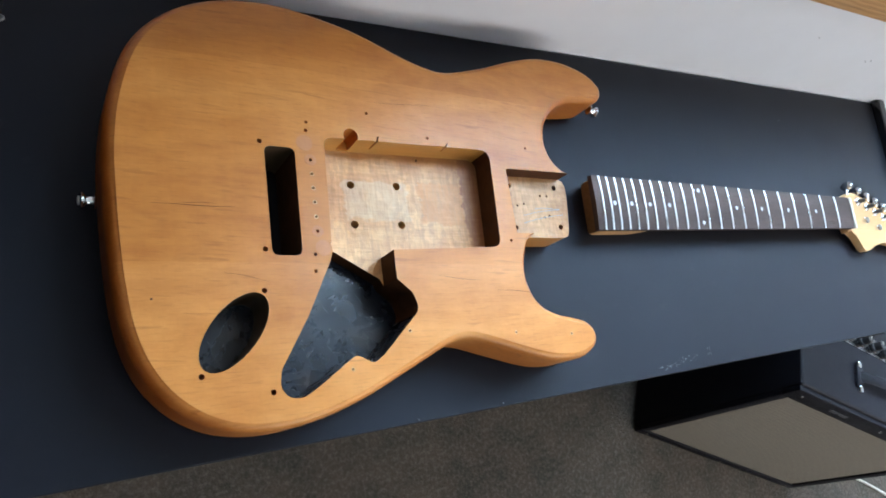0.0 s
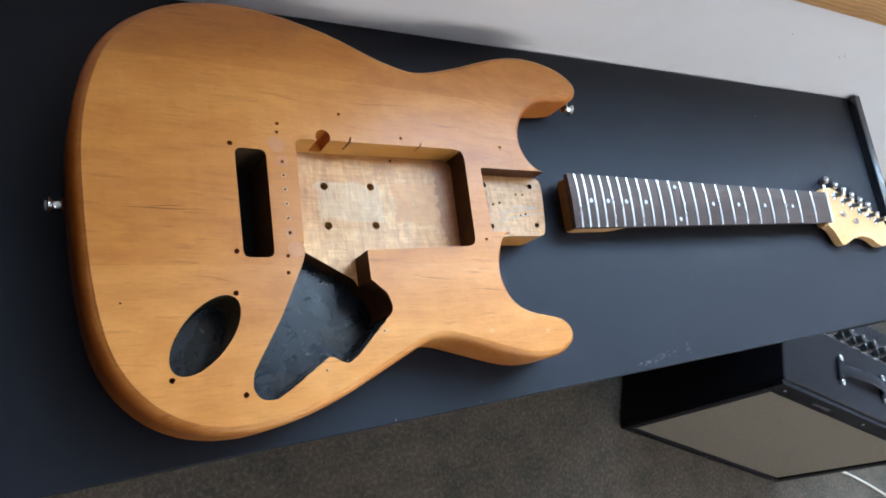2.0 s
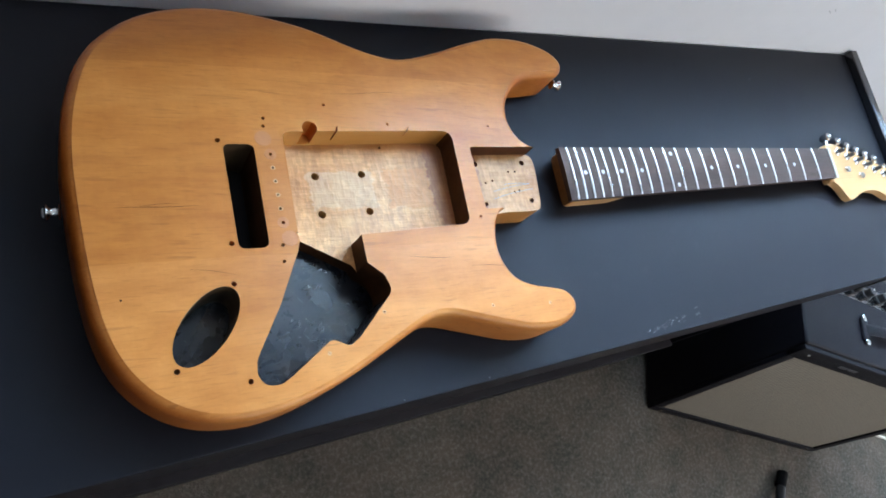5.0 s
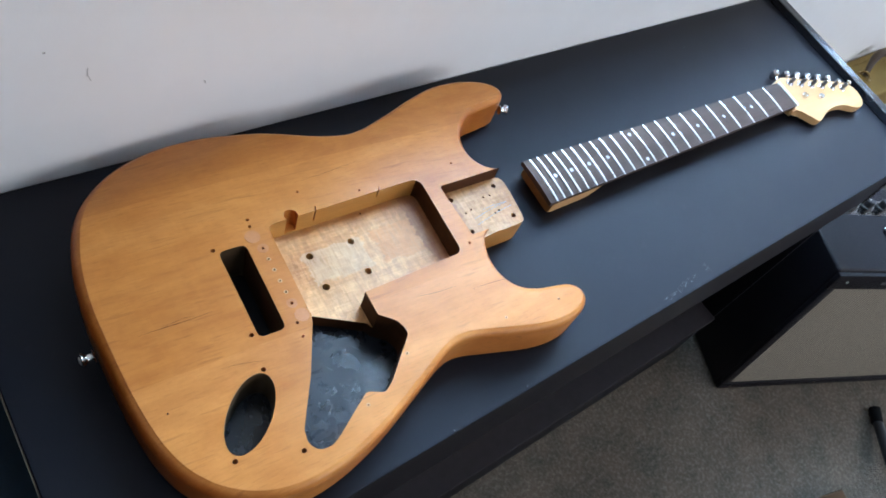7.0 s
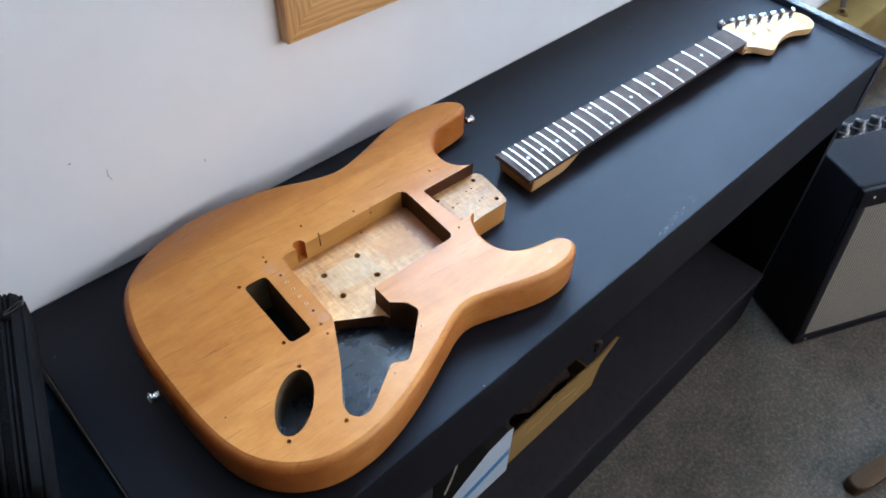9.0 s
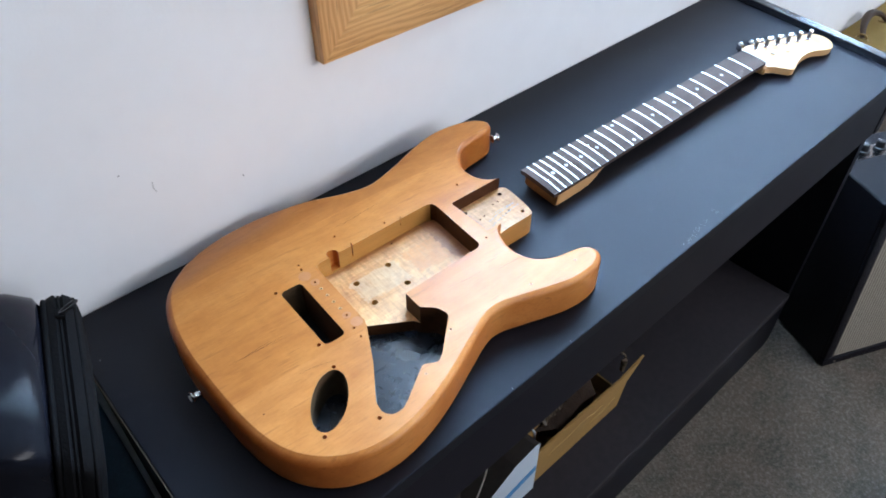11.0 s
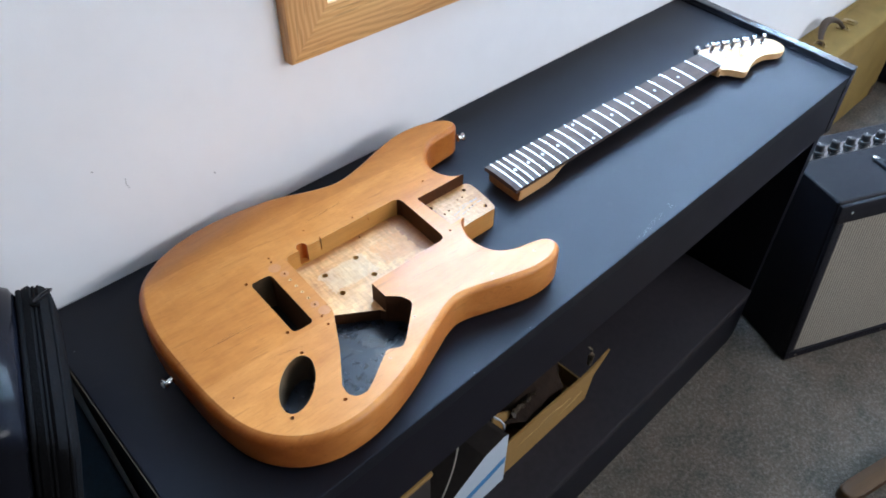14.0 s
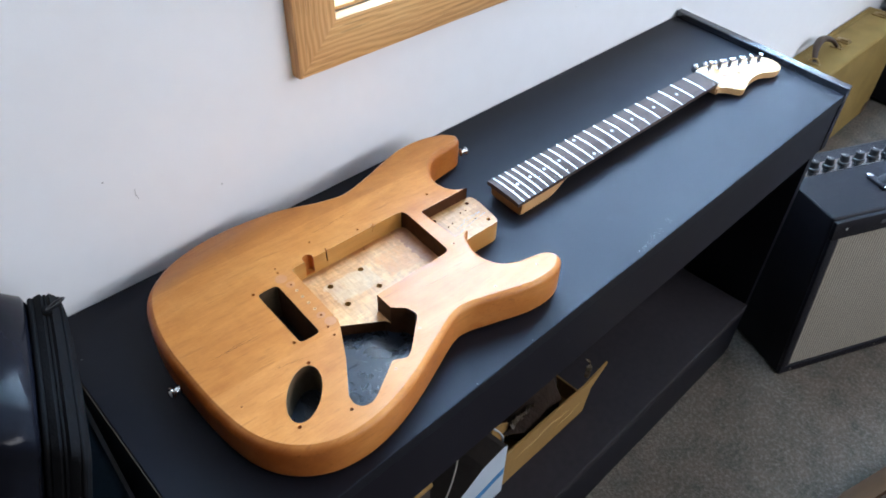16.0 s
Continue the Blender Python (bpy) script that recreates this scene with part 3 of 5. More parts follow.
# ---- the cabinet ----
def cabinet():
    cab = thing("cabinet", pose(0, 0, FLOOR), "low open-fronted black laminate cabinet against the wall", "cabinet")
    up = Matrix.Translation((0, 0, -FLOOR))
    back = WALL - 0.002
    slant = 0.066    # the far end is skewed to fit the camera's view

    def end(x):
        return x + slant

    def put(name, bm, mat, label="", smooth=None):
        return part(name, moved(bm, up), mat, cab, label, smooth)

    top = prism_bm([(LEFT, FRONT), (RIGHT, FRONT), (end(RIGHT), back), (LEFT, back)], -0.018, 0.0)
    bmesh.ops.bevel(top, geom=top.edges[:], offset=0.0012, segments=2, profile=0.5, affect="EDGES")
    put("top", top, M_TOP, "black laminate top with faint scuffs")
    put("fascia", box_bm(LEFT + 0.004, FRONT + 0.001, -0.110, RIGHT - 0.001, FRONT + 0.018, -0.0185, 0.001), M_FRONT, "deep black front rail")
    lip = prism_bm([(RIGHT + 0.0005, FRONT - 0.001), (RIGHT + 0.018, FRONT - 0.001), (end(RIGHT + 0.018), back), (end(RIGHT + 0.0005), back)], -0.110, 0.012)
    bmesh.ops.bevel(lip, geom=lip.edges[:], offset=0.0014, segments=2, profile=0.5, affect="EDGES")
    put("end_lip", lip, M_LIP, "glossy end lip standing proud of the top")
    side = prism_bm([(RIGHT + 0.0185, FRONT + 0.014), (RIGHT + 0.037, FRONT + 0.014), (end(RIGHT + 0.018), back), (end(RIGHT + 0.0005), back)], FLOOR, -0.1105)
    put("side_panel", side, M_TOP, "black laminate end panel")
    put("side_panel", box_bm(LEFT + 0.002, FRONT + 0.020, FLOOR, LEFT + 0.020, back, -0.019, 0.001), M_TOP)
    put("back_panel", box_bm(LEFT + 0.021, back - 0.006, FLOOR, RIGHT - 0.002, back, -0.019), M_SHELF)
    put("shelf", box_bm(LEFT + 0.021, FRONT + 0.0085, -0.535, RIGHT + 0.016, back - 0.007, -0.515, 0.0015), M_SHELF, "dusty black bottom shelf")
    put("plinth", box_bm(LEFT + 0.021, FRONT + 0.012, FLOOR, RIGHT + 0.018, FRONT + 0.030, -0.536, 0.001), M_TOP)
    put("edge_strip", box_bm(LEFT - 0.0012, FRONT + 0.006, -0.0165, LEFT - 0.0002, back - 0.03, -0.0012), M_TAN_EDGE, "worn tan chipboard edge")
    rng = random.Random(4)
    for i in range(46):
        u = rng.random()
        x, y = 0.362 + 0.066 * u, -0.1400 + 0.0075 * u + rng.gauss(0, 0.0014)
        l, a = rng.uniform(0.0006, 0.0042) * rng.random() + 0.0005, rng.choice((8, 20, 35, 62, 120)) + rng.uniform(-8, 8)
        w = rng.uniform(0.00008, 0.00024)
        put("scratch", moved(box_bm(-l / 2, -w, 0, l / 2, w, 0.00012), pose(x, y, 0.0, 0, 0, a)), M_SCUFF)
    for i in range(7):
        x, y, l = 0.446 + rng.uniform(-0.004, 0.005), -0.132 + rng.uniform(-0.006, 0.006), rng.uniform(0.001, 0.005)
        put("scratch", moved(box_bm(-l / 2, -0.0001, 0, l / 2, 0.0001, 0.00012), pose(x, y, 0.0, 0, 0, 80 + rng.uniform(-25, 25))), M_SCUFF)
    for x, y in ((0.081, -0.1435), (0.165, -0.1430), (-0.190, 0.149), (0.73, 0.165)):
        put("speck", moved(lathe_bm([(0.0006, 0.0), (0.0008, 0.0003), (0.0004, 0.0008)], 7), pose(x, y, 0.0)), M_SCUFF)
    return cab


room()
window()
backdrop()
cabinet()

# ---- the guitar body ----
OUTLINE = mm([(-139.5, 0), (-139.5, 32), (-135.5, 66), (-125, 102), (-108, 131), (-80, 156), (-44, 170), (-4, 171), (40, 158), (84, 138), (116, 128),
              (140, 127), (178, 138), (216, 152), (250, 161), (284, 161), (312, 153), (326, 141), (327, 130), (318, 122), (296, 118), (272, 114),
              (254, 102), (241, 84), (237, 64), (241, 48), (250, 39)])
HEEL = mm([(260, 36), (264, 28), (262, 8), (258, -15), (253, -21), (236, -22), (212, -22.5)])
LOWER = mm([(196, -27), (189, -40), (186, -56), (188, -72), (196, -86), (212, -95), (234, -100), (246, -104), (253, -113), (251, -124), (237, -133),
            (216, -136), (190, -133), (150, -121), (122, -113), (102, -115), (70, -129), (30, -147), (-6, -159), (-40, -164), (-72, -160),
            (-98, -147), (-118, -125), (-130, -96), (-136.5, -54)])
POOL = rounded(mm([(10, -43), (62, -41), (163, -37), (168, 52), (13, 48)]), [0.002, 0, 0.009, 0.010, 0.007])
CHANNEL = mm([(9, -36), (14, -52), (40, -70), (60, -64), (60.5, -36)])
CONTROLS = rounded(mm([(14, -32), (8, -50), (-12, -89), (-35, -126), (-36.5, -137), (-31, -144.5), (-21, -145), (-12, -140), (20, -119), (33, -126), (42, -120), (76, -88), (72, -75), (60, -64), (57, -58)]),
                   [0.005, 0.006, 0, 0.012, 0.010, 0.009, 0.010, 0.010, 0.006, 0.006, 0.004, 0.009, 0.008, 0.001, 0])
TREM = rounded(mm([(-34.5, -46.5), (-12.5, -46.5), (-11, 36.5), (-34, 36.5)]), 0.0055)
POCKET = rounded(mm([(183, -24), (290, -24), (290, 37.6), (183, 36)]), [0.001, 0, 0, 0.003])
JACK = [(-0.0635 + 0.0315 * math.cos(a) * math.cos(0.86) - 0.0155 * math.sin(a) * math.sin(0.86),
         -0.0985 + 0.0315 * math.cos(a) * math.sin(0.86) + 0.0155 * math.sin(a) * math.cos(0.86)) for a in [2 * math.pi * k / 40 for k in range(40)]]
PLUGGED = ((65, -104), (163, -110), (222, -114), (16, -129))
POOL_FLOOR, POCKET_FLOOR = 0.022, 0.029


def arm_drop(x, y):
    """How far the forearm contour lies below the flat top."""
    d = (x + 0.128) * -0.247 + (y - 0.080) * 0.969
    if d <= 0:
        return 0.0
    return 0.36 * d * d / 0.060 if d < 0.030 else 0.36 * (d - 0.015)


def guitar_body():
    pts = spline(OUTLINE + HEEL + LOWER, 4)
    n = len(pts)
    radius = []
    for x, y in pts:
        near = math.hypot(max(0.0, 0.192 - x, x - 0.30), max(0.0, y - 0.040, -0.030 - y))
        radius.append(0.0012 + 0.0060 * min(1.0, near / 0.030) + 0.0028 * min(1.0, max(0.0, (-0.070 - x) / 0.055)))
    bm = bmesh.new()
    norm = []
    for i in range(n):
        t = Vector(pts[(i + 1) % n]) - Vector(pts[i - 1])
        norm.append(Vector((t.y, -t.x)).normalized())
    area = sum(pts[i][0] * pts[(i + 1) % n][1] - pts[(i + 1) % n][0] * pts[i][1] for i in range(n))
    if area > 0:
        norm = [-v for v in norm]
    # norm now points into the wood
    # tighter roundover where the outline turns sharply
    for i in range(n):
        for k in (2, 4):
            p, q, r = Vector(pts[i - k]), Vector(pts[i]), Vector(pts[(i + k) % n])
            cross = abs((q - p).x * (r - q).y - (q - p).y * (r - q).x)
            turn = (q - p).length * (r - q).length * (r - p).length / max(2 * cross, 1e-9)
            radius[i] = min(radius[i], 0.72 * turn)
    for _ in range(6):
        radius = [min(radius[i], 0.25 * radius[i - 1] + 0.5 * radius[i] + 0.25 * radius[(i + 1) % n]) for i in range(n)]
    rest = radius[:]
    for _ in range(3):
        rest = [min(rest[i], (rest[i - 1] + rest[i] + rest[(i + 1) % n]) / 3) for i in range(n)]
    radius = rest
    rings = []

    def ring(f):
        out = []
        for i in range(n):
            ins, z = f(i)
            p = Vector(pts[i]) + norm[i] * ins
            out.append(bm.verts.new((p.x, p.y, z)))
        rings.append(out)

    arcs = [0.24 + (math.pi / 2 - 0.24) * k / 6 for k in range(7)]
    ring(lambda i: (radius[i] * 0.75, 0.0))
    for a in arcs:
        ring(lambda i, a=a: (radius[i] * (1 - math.sin(a)), radius[i] * (1 - math.cos(a))))
    for a in reversed(arcs):
        ring(lambda i, a=a: (radius[i] * (1 - math.sin(a)), BODY_TOP - radius[i] * (1 - math.cos(a))))
    ring(lambda i: (radius[i] * 0.75, BODY_TOP))
    for a, b in zip(rings, rings[1:]):
        for k in range(n):
            bm.faces.new((a[k], a[(k + 1) % n], b[(k + 1) % n], b[k]))
    bm.faces.new(rings[0][::-1])
    bm.faces.new(rings[-1])
    bmesh.ops.recalc_face_normals(bm, faces=bm.faces[:])
    # the forearm contour: fold lines across the top, then bend the wood down
    for d in (0.0, 0.006, 0.012, 0.018, 0.024, 0.030, 0.045, 0.060):
        q = Vector((-0.128 - 0.247 * d, 0.080 + 0.969 * d, 0))
        bmesh.ops.bisect_plane(bm, geom=bm.verts[:] + bm.edges[:] + bm.faces[:], plane_co=q, plane_no=(-0.247, 0.969, 0))
    for v in bm.verts:
        v.co.z -= arm_drop(v.co.x, v.co.y) * (v.co.z / BODY_TOP) ** 1.3
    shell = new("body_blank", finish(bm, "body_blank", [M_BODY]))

    cutters = []

    def cut(b):
        ob = new("cutter", finish(b, "cutter", [M_BODY]))
        cutters.append(ob)
        mod = shell.modifiers.new("cut", "BOOLEAN")
        mod.operation, mod.solver, mod.object = "DIFFERENCE", "EXACT", ob

    cut(prism_bm(POOL, POOL_FLOOR, 0.06))
    cut(prism_bm(CHANNEL, POOL_FLOOR - 0.0001, 0.061))
    cut(prism_bm(CONTROLS, 0.0075, 0.062))
    cut(prism_bm(TREM, -0.01, 0.06))
    cut(prism_bm(POCKET, POCKET_FLOOR, 0.06))
    cut(prism_bm(JACK, 0.009, 0.06))

    def hole(x, y, r, z0, z1=0.06, seg=12):
        return prism_bm([(x * 0.001 + r * 0.001 * math.cos(2 * math.pi * k / seg), y * 0.001 + r * 0.001 * math.sin(2 * math.pi * k / seg)) for k in range(seg)], z0, z1)

    drill = []
    for x, y in ((0, 59), (-1, 52), (52, 73), (106, 57), (-3, -45.5), (-4, -58), (175, -31), (210, 58)):
        drill.append(hole(x, y, 1.35, 0.030))
    for x, y in PLUGGED:
        drill.append(hole(x, y, 0.75, 0.036, 0.06, 8))
    for x, y in ((-37, 39.5), (-39, -42), (-42, -71.5), (-86, -126), (-41.3, -139.6)):
        drill.append(hole(x, y, 1.9, 0.030))
    for k in range(6):
        drill.append(hole(0.5, 28 - 11.2 * k, 1.25, 0.030))
    for x, y in ((42, 20), (83.5, 21.5), (41.5, -13.5), (83.5, -12.5)):
        drill.append(hole(x, y, 3.3, 0.006, 0.030, 16))
    drill.append(hole(106, 47, 1.3, 0.014, 0.030))
    drill.append(hole(36, 51.5, 6.2, 0.024, 0.06, 18))
    for x, y in ((196, 27), (250, 28), (196, -13), (249, -11)):
        drill.append(hole(x, y, 2.6, 0.004, 0.040, 14))
    for x, y in ((231, 19), (239, 19), (202, 8), (210, 10), (232, -2), (238, -0.5)):
        drill.append(hole(x, y, 1.1, 0.018, 0.040, 8))
    cut(join_bm(*drill))
    cut(prism_bm(rounded(mm([(57, 47), (58.5, 47), (60.5, 53.5), (59, 53.5)]), 0.0003), 0.030, 0.06))
    cut(prism_bm(mm([(122, 50), (123.2, 50), (126.5, 55), (125.5, 55)]), 0.036, 0.06))

    deps = bpy.context.evaluated_depsgraph_get()
    me = bpy.data.meshes.new_from_object(shell.evaluated_get(deps))
    for ob in cutters + [shell]:
        bpy.data.objects.remove(ob)
    me.materials.clear()
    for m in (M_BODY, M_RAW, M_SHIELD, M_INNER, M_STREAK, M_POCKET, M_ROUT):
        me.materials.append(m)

    def grown(poly, by):
        cx, cy = sum(p[0] for p in poly) / len(poly), sum(p[1] for p in poly) / len(poly)
        return [(cx + (x - cx) * by, cy + (y - cy) * by) for x, y in poly]

    zones = [(grown(CONTROLS, 1.012), "c"), (grown(JACK, 1.02), "j"), (grown(TREM, 1.03), "t"), (grown(POOL, 1.01), "p"), (grown(CHANNEL, 1.02), "p"), (grown(POCKET, 1.004), "p")]
    for f in me.polygons:
        c, idx = f.center, 0
        if 0.0005 < c.z < BODY_TOP - 0.0008:
            for poly, tag in zones:
                if inside(c.x, c.y, poly):
                    if tag == "c":
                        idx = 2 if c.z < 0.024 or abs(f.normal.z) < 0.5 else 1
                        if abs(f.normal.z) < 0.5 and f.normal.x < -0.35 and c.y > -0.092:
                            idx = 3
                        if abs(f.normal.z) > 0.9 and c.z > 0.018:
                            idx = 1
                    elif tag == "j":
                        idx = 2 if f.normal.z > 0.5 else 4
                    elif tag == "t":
                        # slot walls coloured dark as shade, two lighter for the light they catch
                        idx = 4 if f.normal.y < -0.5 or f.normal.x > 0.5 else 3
                    else:
                        idx = 1 if abs(f.normal.z) > 0.5 else 6
                        # old dark finish with shade painted in: the rout's end wall, the channel notch and the neck
                        # pocket
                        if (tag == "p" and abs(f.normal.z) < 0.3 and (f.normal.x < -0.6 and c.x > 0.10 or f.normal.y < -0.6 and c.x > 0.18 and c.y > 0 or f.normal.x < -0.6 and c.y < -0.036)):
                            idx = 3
                    break
            # drilled holes: shade painted in as a dark inside
            if idx < 2 and c.z < POOL_FLOOR - 0.0008 and c.x < 0.17 and 0.03 < c.x and -0.03 < c.y < 0.05 and inside(c.x, c.y, POOL):
                idx = 3
            # the pocket's outer cheek stays finished like the body
            if idx in (1, 6) and c.x > 0.2635:
                idx = 0
            elif idx == 1 and c.x > 0.1835 and f.normal.z > 0.5:
                idx = 5
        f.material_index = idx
    me.shade_smooth()
    me.set_sharp_from_angle(angle=radians(20))
    g = thing("bare_guitar", pose(0.0018, 0.0276, 0.0004, 0, 0, -2.8), "stripped natural alder electric guitar body with empty routed cavities", "electric guitar")
    shell = new("shell", me)
    shell.parent = g
    tagged(shell, "oiled golden-brown wood with open grain")
    # turned strap buttons
    prof = [(0.0030, 0.0), (0.0062, 0.0004), (0.0066, 0.0014), (0.0040, 0.0032), (0.0036, 0.0060), (0.0042, 0.0078), (0.0070, 0.0094), (0.0074, 0.0106), (0.0066, 0.0116), (0.0020, 0.0121)]
    for x, y, z, turn in ((-0.1408, -0.004, 0.0225, 180), (0.3262, 0.1245, 0.0225, -14)):
        b = part("strap_button", lathe_bm([(r * 0.8, z * 0.85) for r, z in prof], 20), M_CHROME, g, "chrome strap button", smooth=35, at=pose(x, y, z, 0, 90, turn))
        part("screw", moved(join_bm(lathe_bm([(0.0032, 0.0), (0.0030, 0.0008), (0.0016, 0.0013)], 12)), pose(0, 0, 0.0100)), M_NICKEL, b, smooth=30)
    # plugged bridge-stud holes
    for x, y, r in ((-3.0, 41.5, 6.4), (3.5, -40.5, 6.0), (0.5, 28, 4.6), (0.5, -28, 4.4)):
        bm2 = bmesh.new()
        seg = 22
        outer = [bm2.verts.new(((x + r * math.cos(2 * math.pi * k / seg)) * 0.001, (y + r * math.sin(2 * math.pi * k / seg)) * 0.001, BODY_TOP + 0.00015)) for k in range(seg)]
        inner = [bm2.verts.new(((x + 1.5 * math.cos(2 * math.pi * k / seg)) * 0.001, (y + 1.5 * math.sin(2 * math.pi * k / seg)) * 0.001, BODY_TOP + 0.00025)) for k in range(seg)]
        low = [bm2.verts.new((v.co.x, v.co.y, BODY_TOP - 0.001)) for v in outer]
        for k in range(seg):
            j = (k + 1) % seg
            bm2.faces.new((outer[k], outer[j], inner[j], inner[k]))
            bm2.faces.new((low[k], low[j], outer[j], outer[k]))
        if abs(y) > 35:
            bm2.faces.new(inner)
        part("plug", bm2, M_PLUG, g, "end-grain dowel plug")
    # bare wood round the filled screw holes
    for x, y, size in [(x, y, 1.0) for x, y in PLUGGED] + [(0.5, 28 - 11.2 * k, 1.18) for k in (1, 2, 3, 4)]:
        bm2 = bmesh.new()
        seg = 14
        rings = [[bm2.verts.new(((x + r * (1 + 0.12 * math.sin(3 * k + x)) * math.cos(2 * math.pi * k / seg)) * 0.001, (y + r * (1 + 0.12 * math.cos(2 * k + x)) * math.sin(2 * math.pi * k / seg)) * 0.001, BODY_TOP + dz)) for k in range(seg)] for r, dz in ((1.75 * size, -0.0004), (1.4 * size, 0.00012), (0.85 * size, 0.00015), (0.7 * size, -0.001))]
        for a, b in zip(rings, rings[1:]):
            for k in range(seg):
                bm2.faces.new((a[k], a[(k + 1) % seg], b[(k + 1) % seg], b[k]))
        part("filled_hole", bm2, M_PALE, g, "pale bare wood round a filled screw hole")
    # hairline grain checks and a pin knot in the top
    for x0, y0, x1, y1, r in ((-112, -12.3, -58, -11.9, 0.00024), (-96, -10.6, -70, -10.4, 0.00016), (-70, -58, -38, -65, 0.00013), (150, -74, 190, -77, 0.00018), (96, -62, 138, -66, 0.00016), (60, 84, 118, 88, 0.00015)):
        line = [((x0 + (x1 - x0) * u) * 0.001, (y0 + (y1 - y0) * u + 0.5 * math.sin(5 * u + x0)) * 0.001, BODY_TOP) for u in [k / 10 for k in range(11)]]
        part("grain_check", tube_bm(line, [r * math.sin(math.pi * (0.06 + 0.88 * k / 10)) for k in range(11)], 6, 0.4), M_INNER, g, "fine dark grain line")
    part("knot", lathe_bm([(0.0008, 0.0), (0.0006, 0.0001), (0.0002, 0.00015)], 10), M_INNER, g, "pin knot", at=pose(-0.1133, -0.0757, BODY_TOP))
    # pencilled scrawl and a pale routing edge in the neck pocket
    for k, (x0, y0, l, a) in enumerate(((208, -1, 44, 9), (206, -9, 50, 12), (222, 5, 30, 4))):
        pts3 = [((x0 + l * u * math.cos(radians(a)) + 0.3 * math.sin(4 * u + k)) * 0.001, (y0 + l * u * math.sin(radians(a)) + 1.2 * math.sin(3 * u + 0.4 * k)) * 0.001, POCKET_FLOOR + 0.0001) for u in [i / 12 for i in range(13)]]
        part("pencil_mark", tube_bm(pts3, 0.0003, 5, 0.35), M_PENCIL, g, "faint blue pencil line")
    return g


M_PLUG = wood("end_grain_plug", (0.40, 0.140, 0.038), (0.46, 0.172, 0.050), (0.51, 0.205, 0.065), 0.5, along=(120.0, 120.0, 120.0), pores=0.2)
M_PALE = plain("bare_pale_wood", (0.62, 0.38, 0.18), 0.6, grain=300, amount=0.15)
M_PENCIL = plain("blue_pencil", (0.24, 0.25, 0.22), 0.7, grain=400, amount=0.2)


# ---- the guitar neck ----
SCALE = 0.643
BOARD_R = 0.30
HEEL_U, BOARD_U = -0.4630, -0.4725


def fret_u(n):
    """Distance from the nut, counted towards the heel (minus u)."""
    return -SCALE * (1 - 2 ** (-n / 12))


def half_width(u):
    return 0.0212 + (0.0282 - 0.0212) * min(1.0, max(0.0, -u / 0.466))


def crown(v):
    return -v * v / (2 * BOARD_R)


